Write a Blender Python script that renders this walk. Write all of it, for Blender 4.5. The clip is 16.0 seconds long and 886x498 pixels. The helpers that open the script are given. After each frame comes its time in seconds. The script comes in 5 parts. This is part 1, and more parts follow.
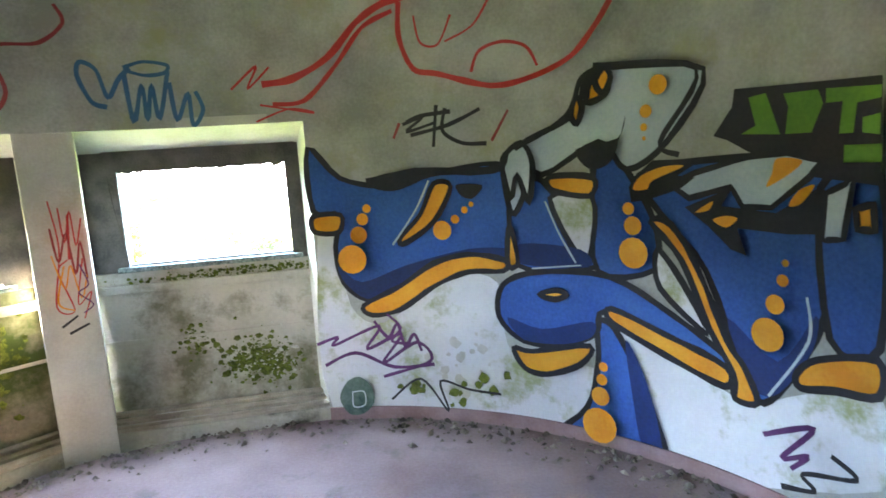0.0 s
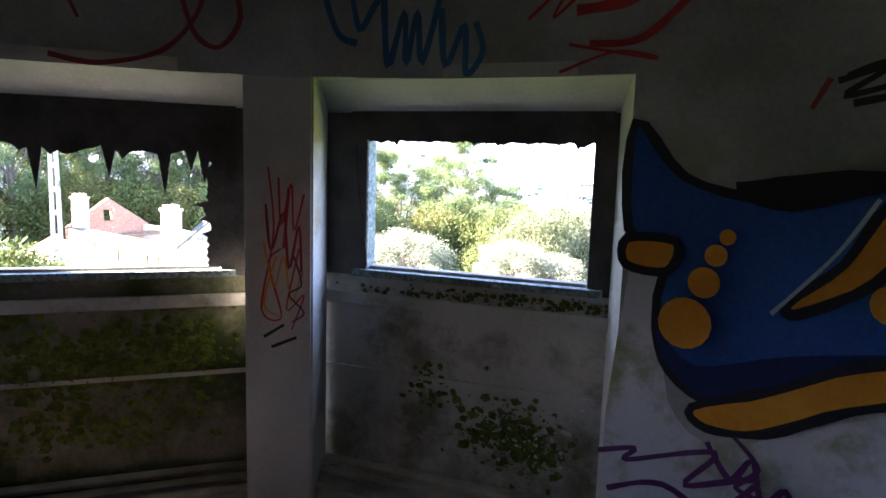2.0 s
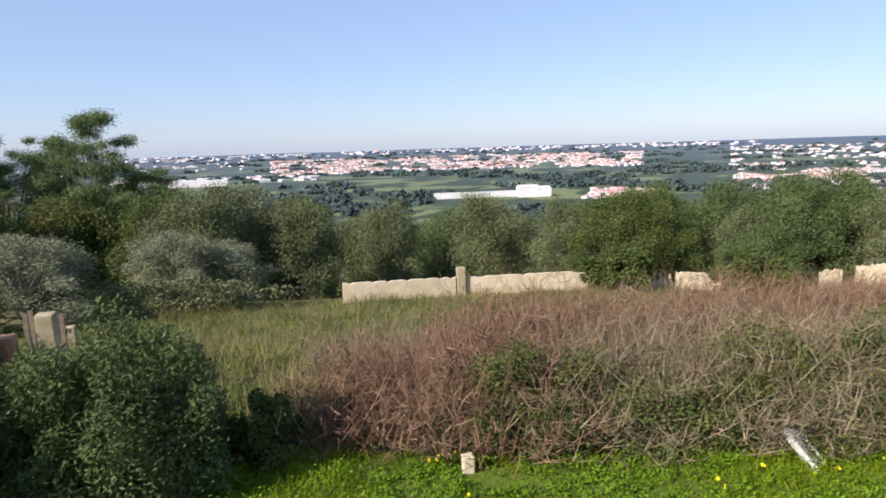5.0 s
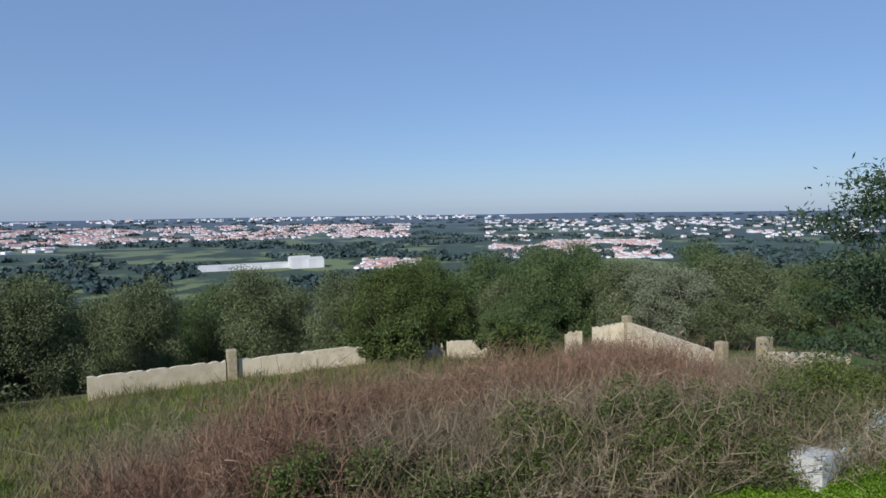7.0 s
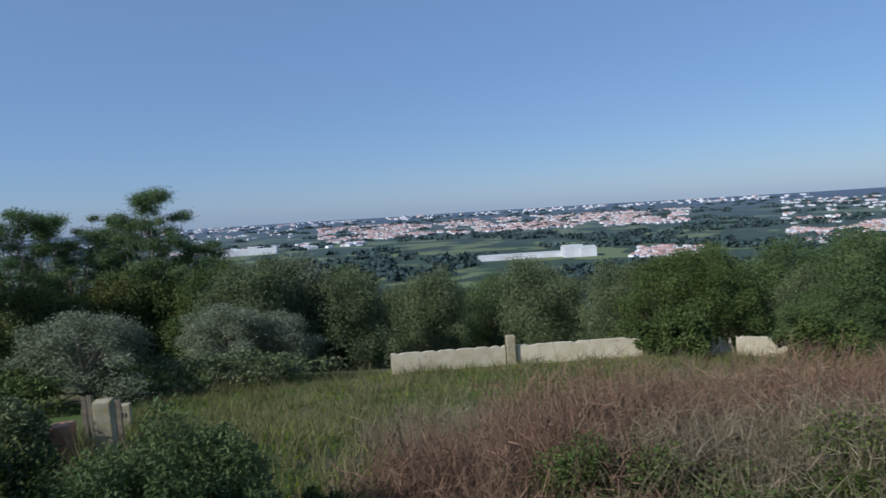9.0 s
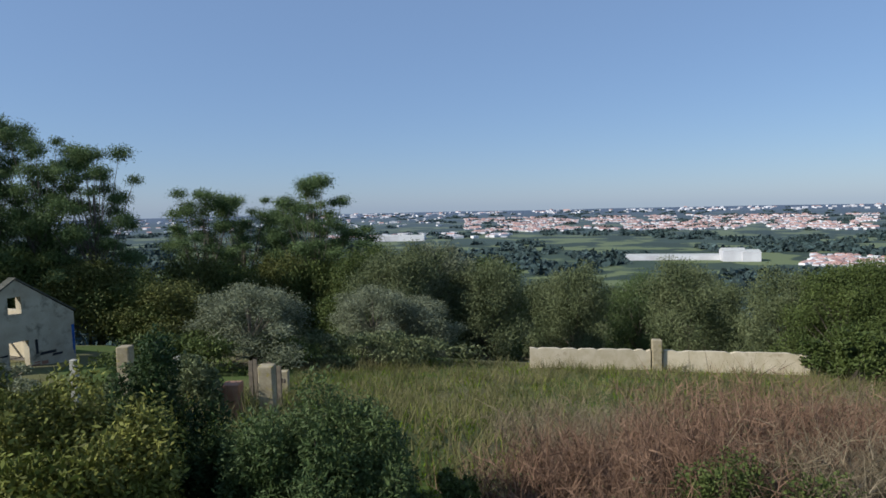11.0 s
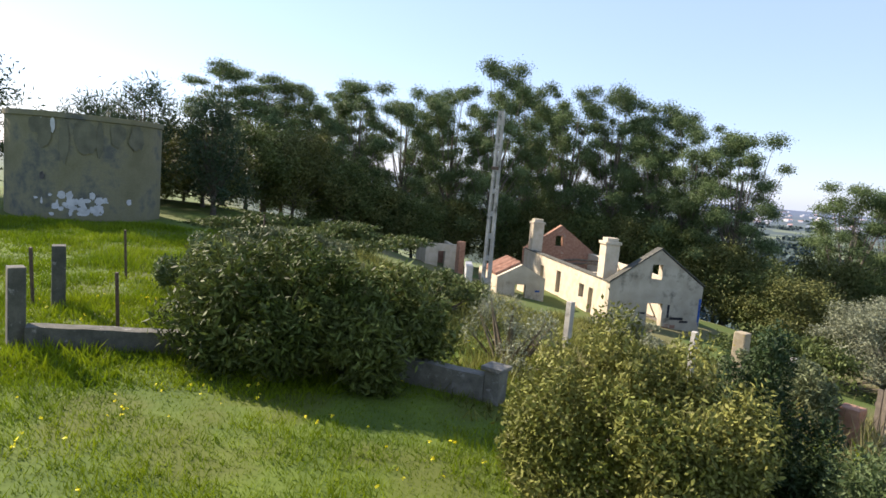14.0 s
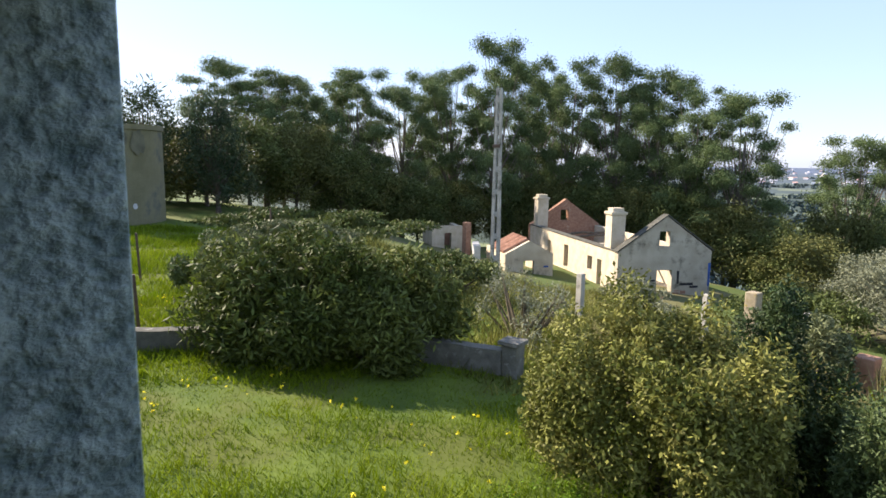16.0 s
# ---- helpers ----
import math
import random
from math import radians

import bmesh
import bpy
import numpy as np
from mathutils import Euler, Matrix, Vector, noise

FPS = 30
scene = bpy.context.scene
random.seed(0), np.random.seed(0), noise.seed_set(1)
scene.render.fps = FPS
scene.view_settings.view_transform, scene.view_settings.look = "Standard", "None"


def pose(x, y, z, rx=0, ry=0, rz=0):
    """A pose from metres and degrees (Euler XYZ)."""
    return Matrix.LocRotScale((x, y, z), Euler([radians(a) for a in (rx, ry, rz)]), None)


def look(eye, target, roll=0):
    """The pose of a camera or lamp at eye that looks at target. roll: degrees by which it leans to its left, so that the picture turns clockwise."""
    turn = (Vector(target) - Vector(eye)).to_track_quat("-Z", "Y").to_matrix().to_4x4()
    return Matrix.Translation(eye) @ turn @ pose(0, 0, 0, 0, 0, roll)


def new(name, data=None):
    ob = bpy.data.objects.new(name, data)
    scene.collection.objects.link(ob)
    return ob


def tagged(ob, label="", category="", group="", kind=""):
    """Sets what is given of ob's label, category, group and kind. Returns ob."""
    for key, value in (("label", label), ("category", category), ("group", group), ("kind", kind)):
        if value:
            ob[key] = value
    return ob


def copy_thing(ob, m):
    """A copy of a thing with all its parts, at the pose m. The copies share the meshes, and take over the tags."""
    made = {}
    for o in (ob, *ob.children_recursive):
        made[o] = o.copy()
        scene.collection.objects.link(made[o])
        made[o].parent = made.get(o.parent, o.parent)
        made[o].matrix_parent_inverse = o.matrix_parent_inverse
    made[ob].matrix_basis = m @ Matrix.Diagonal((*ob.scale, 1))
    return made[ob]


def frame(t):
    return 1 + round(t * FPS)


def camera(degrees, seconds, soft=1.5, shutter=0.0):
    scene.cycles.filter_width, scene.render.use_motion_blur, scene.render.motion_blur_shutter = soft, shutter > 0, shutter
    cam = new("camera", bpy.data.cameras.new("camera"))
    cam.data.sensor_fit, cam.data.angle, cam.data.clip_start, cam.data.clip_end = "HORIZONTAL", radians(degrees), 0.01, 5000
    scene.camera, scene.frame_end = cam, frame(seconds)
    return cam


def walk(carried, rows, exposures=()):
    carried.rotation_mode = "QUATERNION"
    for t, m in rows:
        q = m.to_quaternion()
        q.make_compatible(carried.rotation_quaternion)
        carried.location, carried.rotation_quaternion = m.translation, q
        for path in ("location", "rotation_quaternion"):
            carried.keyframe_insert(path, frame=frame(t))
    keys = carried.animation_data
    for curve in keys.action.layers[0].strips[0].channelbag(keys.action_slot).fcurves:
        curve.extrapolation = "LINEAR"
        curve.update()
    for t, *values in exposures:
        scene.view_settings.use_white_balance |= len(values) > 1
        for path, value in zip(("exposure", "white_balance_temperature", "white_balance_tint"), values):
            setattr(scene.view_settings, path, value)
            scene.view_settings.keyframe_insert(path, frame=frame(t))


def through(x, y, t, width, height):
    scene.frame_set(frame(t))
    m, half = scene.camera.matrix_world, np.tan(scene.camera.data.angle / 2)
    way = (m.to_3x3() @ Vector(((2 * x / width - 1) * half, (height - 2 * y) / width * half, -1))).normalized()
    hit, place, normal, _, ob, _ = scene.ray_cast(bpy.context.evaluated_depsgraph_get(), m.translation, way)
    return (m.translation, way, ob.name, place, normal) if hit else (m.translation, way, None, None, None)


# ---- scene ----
cam = camera(70.9, 16.0, soft=1.6, shutter=0.1)
# seconds, eye, heading (left of +y), pitch, roll
PATH = [
    (0, 0.001, 0.001, 1.546, -1.79, -8.62, -3.69),
    (0.5, -0.034, 0.264, 1.492, 9.27, -6.10, 0.31),
    (1, 0.006, 0.640, 1.481, 17.36, -7.70, -0.22),
    (1.5, -0.018, 1.089, 1.499, 24.38, -8.32, -1.08),
    (2, -0.203, 1.451, 1.458, 27.51, -7.48, 1.76),
    (2.5, -0.438, 1.814, 1.476, 27.22, -9.01, 0.08),
    (3, -0.654, 2.236, 1.505, 24.50, -11.36, -0.78),
    (3.5, -0.855, 2.601, 1.477, 21.21, -12.35, -2.31),
    (4, -1.058, 2.955, 1.452, 13.70, -11.82, -2.53),
    (4.5, -1.216, 3.515, 1.263, 10.15, -12.20, -5.30),
    (5, -1.255, 3.665, 1.263, -3.11, -9.58, -1.77),
    (5.2, -1.245, 3.690, 1.293, -7.71, -7.30, -1.64),
    (7.3, -1.356, 3.870, 1.508, -24.17, -3.37, -0.70),
    (7.5, -1.360, 3.880, 1.509, -23.76, -3.25, -0.88),
    (8, -1.379, 3.861, 1.512, -21.18, -3.02, -2.43),
    (8.5, -1.405, 3.878, 1.516, -12.57, -3.77, -3.58),
    (9, -1.373, 3.886, 1.527, 0.75, -3.65, -3.51),
    (9.2, -1.365, 3.878, 1.527, 5.93, -3.65, -2.96),
    (11.3, -1.387, 3.861, 1.529, 17.76, -4.15, -0.48),
    (11.5, -1.356, 3.868, 1.530, 22.32, -5.26, -0.10),
    (12, -1.298, 3.853, 1.523, 35.19, -4.72, -0.01),
    (12.5, -1.331, 3.866, 1.525, 45.81, -5.33, 2.43),
    (13, -1.343, 3.847, 1.526, 56.59, -6.60, 4.15),
    (13.5, -1.361, 3.849, 1.534, 63.65, -5.97, 4.50),
    (14, -1.422, 3.869, 1.533, 68.08, -6.73, 4.92),
    (14.5, -1.388, 3.858, 1.555, 68.80, -6.71, 5.37),
    (15, -1.400, 3.860, 1.565, 69.10, -6.21, 3.61),
    (15.5, -1.387, 3.859, 1.538, 68.99, -6.56, 1.45),
    (16, -1.344, 3.772, 1.502, 68.54, -8.34, 0.84),
]


def heading(x, y, z, yaw, pitch, roll):
    a, b = radians(yaw), radians(pitch)
    ahead = Vector((-math.sin(a) * math.cos(b), math.cos(a) * math.cos(b), math.sin(b)))
    return look((x, y, z), Vector((x, y, z)) + ahead, roll)


walk(cam, [(t, heading(*row)) for t, *row in PATH],
     exposures=[(0, 7.7, 7500, 15), (0.5, 6.9, 7200, 18), (1.0, 6.2, 7000, 22), (1.5, 5.4, 6700, 28), (2.0, 4.4, 6500, 32), (2.5, 3.7, 6400, 34), (3.0, 3.2, 6300, 34),
                (3.5, 2.6, 6400, 27), (4.0, 1.75, 6700, 19), (4.4, 1.05, 6800, 17), (5.0, 0.65, 6700, 16), (7.5, -0.15, 5700, 9), (9.0, -0.2, 5600, 8), (11.5, 0.15, 6200, 9), (12.0, 0.75, 6300, 13),
                (12.5, 0.7, 6500, 14), (13.5, 1.05, 6900, 18), (14.5, 1.25, 7000, 19), (16.0, 1.3, 7000, 19)])


# ---- light ----
SUN_YAW, SUN_UP = 127.0, 34.0
world = bpy.data.worlds.new("sky")
scene.world = world
world.use_nodes = True
wn = world.node_tree.nodes
sky = wn.new("ShaderNodeTexSky")
sky.sky_type, sky.sun_disc = "NISHITA", False
sky.sun_elevation, sky.sun_rotation = radians(SUN_UP), radians(-SUN_YAW)
sky.altitude, sky.air_density, sky.dust_density, sky.ozone_density = 200, 1.0, 0.5, 4.0
wn["Background"].inputs[1].default_value = 0.095
haze = wn.new("ShaderNodeMix")
haze.data_type = "RGBA"
haze.inputs[0].default_value = 0.45
haze.inputs[7].default_value = (3.3, 4.7, 7.5, 1)
world.node_tree.links.new(sky.outputs[0], haze.inputs[6])
world.node_tree.links.new(haze.outputs[2], wn["Background"].inputs[0])
sun_data = bpy.data.lights.new("sun", "SUN")
sun_data.energy, sun_data.angle, sun_data.color = 5.0, radians(0.53), (1.0, 0.93, 0.82)
sun = new("sun", sun_data)
a, b = radians(SUN_YAW), radians(SUN_UP)
sun.matrix_world = look((0, 0, 40), Vector((0, 0, 40)) - Vector((-math.sin(a) * math.cos(b), math.cos(a) * math.cos(b), math.sin(b))))


# ---- materials ----
def mat(name, c1, c2, scale=4.0, rough=0.85, bump=0.3, fine=40.0, c3=None, c3_amount=0.5, c3_scale=1.5, vary=0.0, spec=0.3, island=False, dist=0.01):
    """Two-colour noise with a fine grain, an optional stain colour in patches, and bump."""
    m = bpy.data.materials.new(name)
    m.use_nodes = True
    nt = m.node_tree
    N, L = nt.nodes, nt.links
    p = N["Principled BSDF"]
    tc = N.new("ShaderNodeTexCoord")
    co = tc.outputs["Object"]
    n1 = N.new("ShaderNodeTexNoise")
    n1.inputs["Scale"].default_value, n1.inputs["Detail"].default_value = scale, 6
    n2 = N.new("ShaderNodeTexNoise")
    n2.inputs["Scale"].default_value, n2.inputs["Detail"].default_value = fine, 4
    L.new(co, n1.inputs["Vector"]), L.new(co, n2.inputs["Vector"])
    add = N.new("ShaderNodeMath")
    add.operation = "MULTIPLY_ADD"
    add.inputs[1].default_value = 0.35
    L.new(n2.outputs[0], add.inputs[0]), L.new(n1.outputs[0], add.inputs[2])
    ramp = N.new("ShaderNodeMapRange")
    ramp.inputs[1].default_value, ramp.inputs[2].default_value = 0.48, 0.86
    L.new(add.outputs[0], ramp.inputs[0])
    mix = N.new("ShaderNodeMix")
    mix.data_type = "RGBA"
    mix.inputs[6].default_value, mix.inputs[7].default_value = (*c1, 1), (*c2, 1)
    L.new(ramp.outputs[0], mix.inputs[0])
    out = mix.outputs[2]
    if c3:
        n3 = N.new("ShaderNodeTexNoise")
        n3.inputs["Scale"].default_value, n3.inputs["Detail"].default_value = c3_scale, 8
        n3.inputs["Roughness"].default_value = 0.7
        L.new(co, n3.inputs["Vector"])
        r3 = N.new("ShaderNodeMapRange")
        r3.inputs[1].default_value, r3.inputs[2].default_value = 0.66 - 0.3 * c3_amount, 0.74 - 0.2 * c3_amount
        L.new(n3.outputs[0], r3.inputs[0])
        m3 = N.new("ShaderNodeMix")
        m3.data_type = "RGBA"
        m3.inputs[7].default_value = (*c3, 1)
        L.new(r3.outputs[0], m3.inputs[0]), L.new(out, m3.inputs[6])
        out = m3.outputs[2]
    if vary:
        if island:
            geo = N.new("ShaderNodeNewGeometry")
            rnd = geo.outputs["Random Per Island"]
        else:
            rnd = N.new("ShaderNodeObjectInfo").outputs["Random"]
        mr = N.new("ShaderNodeMapRange")
        mr.inputs[3].default_value, mr.inputs[4].default_value = 1 - vary, 1 + vary
        L.new(rnd, mr.inputs[0])
        hsv = N.new("ShaderNodeHueSaturation")
        L.new(mr.outputs[0], hsv.inputs["Value"]), L.new(out, hsv.inputs["Color"])
        out = hsv.outputs[0]
    L.new(out, p.inputs["Base Color"])
    p.inputs["Roughness"].default_value = rough
    p.inputs["Specular IOR Level"].default_value = spec
    if bump:
        bp = N.new("ShaderNodeBump")
        bp.inputs["Strength"].default_value, bp.inputs["Distance"].default_value = bump, dist
        L.new(add.outputs[0], bp.inputs["Height"]), L.new(bp.outputs[0], p.inputs["Normal"])
    return m


def leaf_mat(name, c1, c2, vary=0.3, rough=0.6, through=0.16):
    m = mat(name, c1, c2, 0.6, rough, 0, 3.0, vary=vary, island=True, spec=0.15)
    nt = m.node_tree
    N, L = nt.nodes, nt.links
    p, o = N["Principled BSDF"], N["Material Output"]
    tr = N.new("ShaderNodeBsdfTranslucent")
    src = p.inputs["Base Color"].links[0].from_socket
    L.new(src, tr.inputs[0])
    mx = N.new("ShaderNodeMixShader")
    mx.inputs[0].default_value = through
    L.new(p.outputs[0], mx.inputs[1]), L.new(tr.outputs[0], mx.inputs[2]), L.new(mx.outputs[0], o.inputs[0])
    return m


WALL = mat("old_plaster", (0.24, 0.25, 0.225), (0.42, 0.43, 0.40), 2.6, 0.9, 0.4, 60, c3=(0.31, 0.32, 0.20), c3_amount=0.42, c3_scale=1.7)
APRON = mat("damp_plaster", (0.36, 0.35, 0.29), (0.52, 0.50, 0.43), 3.0, 0.9, 0.5, 50, c3=(0.16, 0.155, 0.10), c3_amount=0.45, c3_scale=1.6)
REVEAL = mat("rough_render", (0.11, 0.155, 0.145), (0.34, 0.41, 0.385), 60.0, 0.95, 1.0, 170, c3=(0.09, 0.12, 0.10), c3_amount=0.45, c3_scale=75)
PILLAR = mat("pillar_plaster", (0.40, 0.395, 0.34), (0.55, 0.55, 0.49), 3.0, 0.9, 0.4, 70, c3=(0.40, 0.37, 0.25), c3_amount=0.35, c3_scale=2)
FLOOR = mat("red_cement_floor", (0.17, 0.115, 0.11), (0.27, 0.21, 0.20), 2.0, 0.8, 0.4, 60, c3=(0.14, 0.12, 0.10), c3_amount=0.3, c3_scale=3)
KERB = mat("red_cement_kerb", (0.22, 0.13, 0.13), (0.32, 0.22, 0.215), 5.0, 0.8, 0.3, 60)
WOOD = mat("grey_weathered_wood", (0.22, 0.19, 0.15), (0.40, 0.36, 0.30), 6.0, 0.85, 0.5, 80, vary=0.25)
# torn and rotten boards; also the painted shade in the house openings
DARK = mat("rotten_board_and_room_shade", (0.05, 0.047, 0.043), (0.11, 0.10, 0.09), 9.0, 0.95, 0.6, 90)
DIRT = mat("dirt_and_leaf_litter", (0.07, 0.06, 0.045), (0.24, 0.21, 0.17), 20, 0.95, 0.5, 90, vary=0.5, island=True)
CONC = mat("weathered_concrete", (0.28, 0.27, 0.23), (0.46, 0.44, 0.37), 3.0, 0.9, 0.5, 45, c3=(0.12, 0.12, 0.09), c3_amount=0.45, c3_scale=2.5, vary=0.12)
# base grey lowered: the posts' backlit shade is put into the colour
DARKCONC = mat("shaded_mossy_concrete", (0.055, 0.056, 0.044), (0.11, 0.108, 0.085), 5.0, 0.95, 0.6, 45, c3=(0.26, 0.25, 0.22), c3_amount=0.25, c3_scale=7, vary=0.15)
CREAM = mat("cream_render", (0.46, 0.39, 0.26), (0.62, 0.54, 0.40), 2.0, 0.9, 0.4, 30, c3=(0.34, 0.27, 0.17), c3_amount=0.3, c3_scale=1.0, vary=0.08)
GREYR = mat("grey_stained_render", (0.36, 0.31, 0.22), (0.50, 0.45, 0.34), 1.2, 0.9, 0.4, 20, c3=(0.15, 0.14, 0.10), c3_amount=0.4, c3_scale=0.9)
BRICK = mat("exposed_red_brick", (0.26, 0.13, 0.08), (0.38, 0.22, 0.14), 6.0, 0.9, 0.6, 30, c3=(0.45, 0.38, 0.28), c3_amount=0.2, c3_scale=1.5)
TILE = mat("clay_roof_tile", (0.22, 0.10, 0.06), (0.36, 0.20, 0.13), 4.0, 0.85, 0.3, 30, vary=0.25)
TANKM = mat("ochre_tank_render", (0.15, 0.14, 0.075), (0.25, 0.23, 0.135), 0.7, 0.9, 0.4, 18, c3=(0.10, 0.105, 0.085), c3_amount=0.6, c3_scale=0.7)
TANKSTAIN = mat("black_run_stain", (0.095, 0.094, 0.062), (0.165, 0.158, 0.10), 2.0, 0.95, 0.3, 25)
PATCH = mat("flaked_white_render", (0.40, 0.40, 0.37), (0.58, 0.58, 0.55), 4.0, 0.9, 0.5, 40)
IRON = mat("rusty_iron", (0.06, 0.045, 0.035), (0.12, 0.08, 0.055), 20, 0.8, 0.4, 90)
BARK = mat("pale_bark", (0.10, 0.085, 0.065), (0.21, 0.18, 0.145), 5.0, 0.9, 0.6, 30)
DBARK = mat("dark_bark", (0.06, 0.05, 0.04), (0.13, 0.11, 0.08), 6.0, 0.9, 0.6, 40)
TWIG = mat("reddish_bare_twig", (0.12, 0.068, 0.042), (0.24, 0.15, 0.098), 1.2, 0.85, 0, 9, vary=0.55, island=True)
GREYTWIG = mat("grey_dry_twig", (0.125, 0.10, 0.06), (0.25, 0.20, 0.13), 1.5, 0.85, 0, 9, vary=0.55, island=True)
EUC = leaf_mat("eucalyptus_leaf", (0.062, 0.10, 0.034), (0.15, 0.205, 0.078))
EUCY = leaf_mat("young_eucalyptus_leaf", (0.075, 0.085, 0.022), (0.14, 0.15, 0.045))
OLIVE = leaf_mat("olive_leaf", (0.050, 0.080, 0.026), (0.12, 0.16, 0.060))
GREYLEAF = leaf_mat("grey_green_leaf", (0.13, 0.145, 0.085), (0.25, 0.27, 0.17))
OAK = leaf_mat("cork_oak_leaf", (0.048, 0.070, 0.018), (0.115, 0.145, 0.042))
BELT = leaf_mat("scrub_tree_leaf", (0.072, 0.094, 0.040), (0.165, 0.185, 0.088))
PINE = leaf_mat("pine_needle", (0.025, 0.048, 0.022), (0.065, 0.095, 0.045))
OLEA = leaf_mat("oleander_leaf", (0.038, 0.060, 0.010), (0.125, 0.15, 0.038), 0.5, 0.6)
YELLOWG = leaf_mat("yellowing_leaf", (0.10, 0.118, 0.022), (0.24, 0.235, 0.062), 0.5)
CYP = leaf_mat("juniper_scale_leaf", (0.022, 0.045, 0.016), (0.055, 0.085, 0.026))
MIDCONC = mat("lichened_grey_concrete", (0.12, 0.115, 0.09), (0.23, 0.22, 0.18), 5.0, 0.95, 0.6, 45, c3=(0.33, 0.32, 0.28), c3_amount=0.3, c3_scale=9, vary=0.1)
PIERM = mat("lichened_tan_render", (0.24, 0.20, 0.125), (0.40, 0.34, 0.23), 5.0, 0.9, 0.5, 40, c3=(0.30, 0.25, 0.04), c3_amount=0.3, c3_scale=6, vary=0.12)
GRASS = leaf_mat("fresh_grass_blade", (0.085, 0.15, 0.004), (0.185, 0.245, 0.009), 0.3, 0.6, 0.3)
DRYG = leaf_mat("dry_meadow_blade", (0.115, 0.12, 0.042), (0.24, 0.215, 0.10), 0.3, 0.8, 0.3)
CLOVER = leaf_mat("clover_leaf", (0.09, 0.18, 0.010), (0.17, 0.28, 0.020), 0.25, 0.6, 0.3)
FLOWER = leaf_mat("yellow_petal", (0.75, 0.62, 0.02), (0.85, 0.75, 0.05), 0.1)


# ---- mesh helpers ----
def part(name, bm, material, parent=None, label=""):
    me = bpy.data.meshes.new(name)
    bm.normal_update()
    bm.to_mesh(me)
    bm.free()
    for m_ in material if isinstance(material, (list, tuple)) else [material]:
        me.materials.append(m_)
    ob = new(name, me)
    if parent is not None:
        ob.parent = parent
    return tagged(ob, label) if label else ob


def raw(name, verts, faces, material, parent=None, label=""):
    me = bpy.data.meshes.new(name)
    me.from_pydata(verts, [], faces)
    me.update()
    me.materials.append(material)
    ob = new(name, me)
    if parent is not None:
        ob.parent = parent
    return tagged(ob, label) if label else ob


def thing(name, m, label, category, group="", kind=""):
    ob = new(name)
    ob.matrix_world = m
    return tagged(ob, label, category, group, kind)


def box(bm, x0, x1, y0, y1, z0, z1, bevel=0.0, wear=0.0, seed=0):
    vs = [bm.verts.new(p) for p in ((x0, y0, z0), (x1, y0, z0), (x1, y1, z0), (x0, y1, z0), (x0, y0, z1), (x1, y0, z1), (x1, y1, z1), (x0, y1, z1))]
    fs = [bm.faces.new([vs[i] for i in f]) for f in ((3, 2, 1, 0), (4, 5, 6, 7), (0, 1, 5, 4), (1, 2, 6, 5), (2, 3, 7, 6), (3, 0, 4, 7))]
    if bevel:
        es = list({e for f in fs for e in f.edges})
        bmesh.ops.bevel(bm, geom=es, offset=bevel, segments=2, affect="EDGES", profile=0.6)
    if wear:
        rng = random.Random(seed)
        for v in bm.verts:
            v.co += Vector((rng.uniform(-wear, wear), rng.uniform(-wear, wear), rng.uniform(-wear, wear)))
    return bm


def boxes(*rows, bevel=0.0, wear=0.0, seed=0):
    bm = bmesh.new()
    for r in rows:
        box(bm, *r)
    if bevel:
        bmesh.ops.bevel(bm, geom=bm.edges[:], offset=bevel, segments=2, affect="EDGES", profile=0.6)
    if wear:
        rng = random.Random(seed)
        for v in bm.verts:
            v.co += Vector([rng.uniform(-wear, wear) for _ in range(3)])
    return bm


def tube(bm, pts, radii, sides=7):
    rings = []
    for i, p in enumerate(pts):
        d = (Vector(pts[min(i + 1, len(pts) - 1)]) - Vector(pts[max(i - 1, 0)])).normalized()
        s = d.orthogonal().normalized()
        t = d.cross(s)
        rings.append([bm.verts.new(Vector(p) + radii[i] * (s * math.cos(2 * math.pi * k / sides) + t * math.sin(2 * math.pi * k / sides))) for k in range(sides)])
    for r0, r1 in zip(rings, rings[1:]):
        for k in range(sides):
            bm.faces.new((r0[k], r0[(k + 1) % sides], r1[(k + 1) % sides], r1[k]))
    bm.faces.new(rings[-1])
    bm.faces.new(rings[0][::-1])


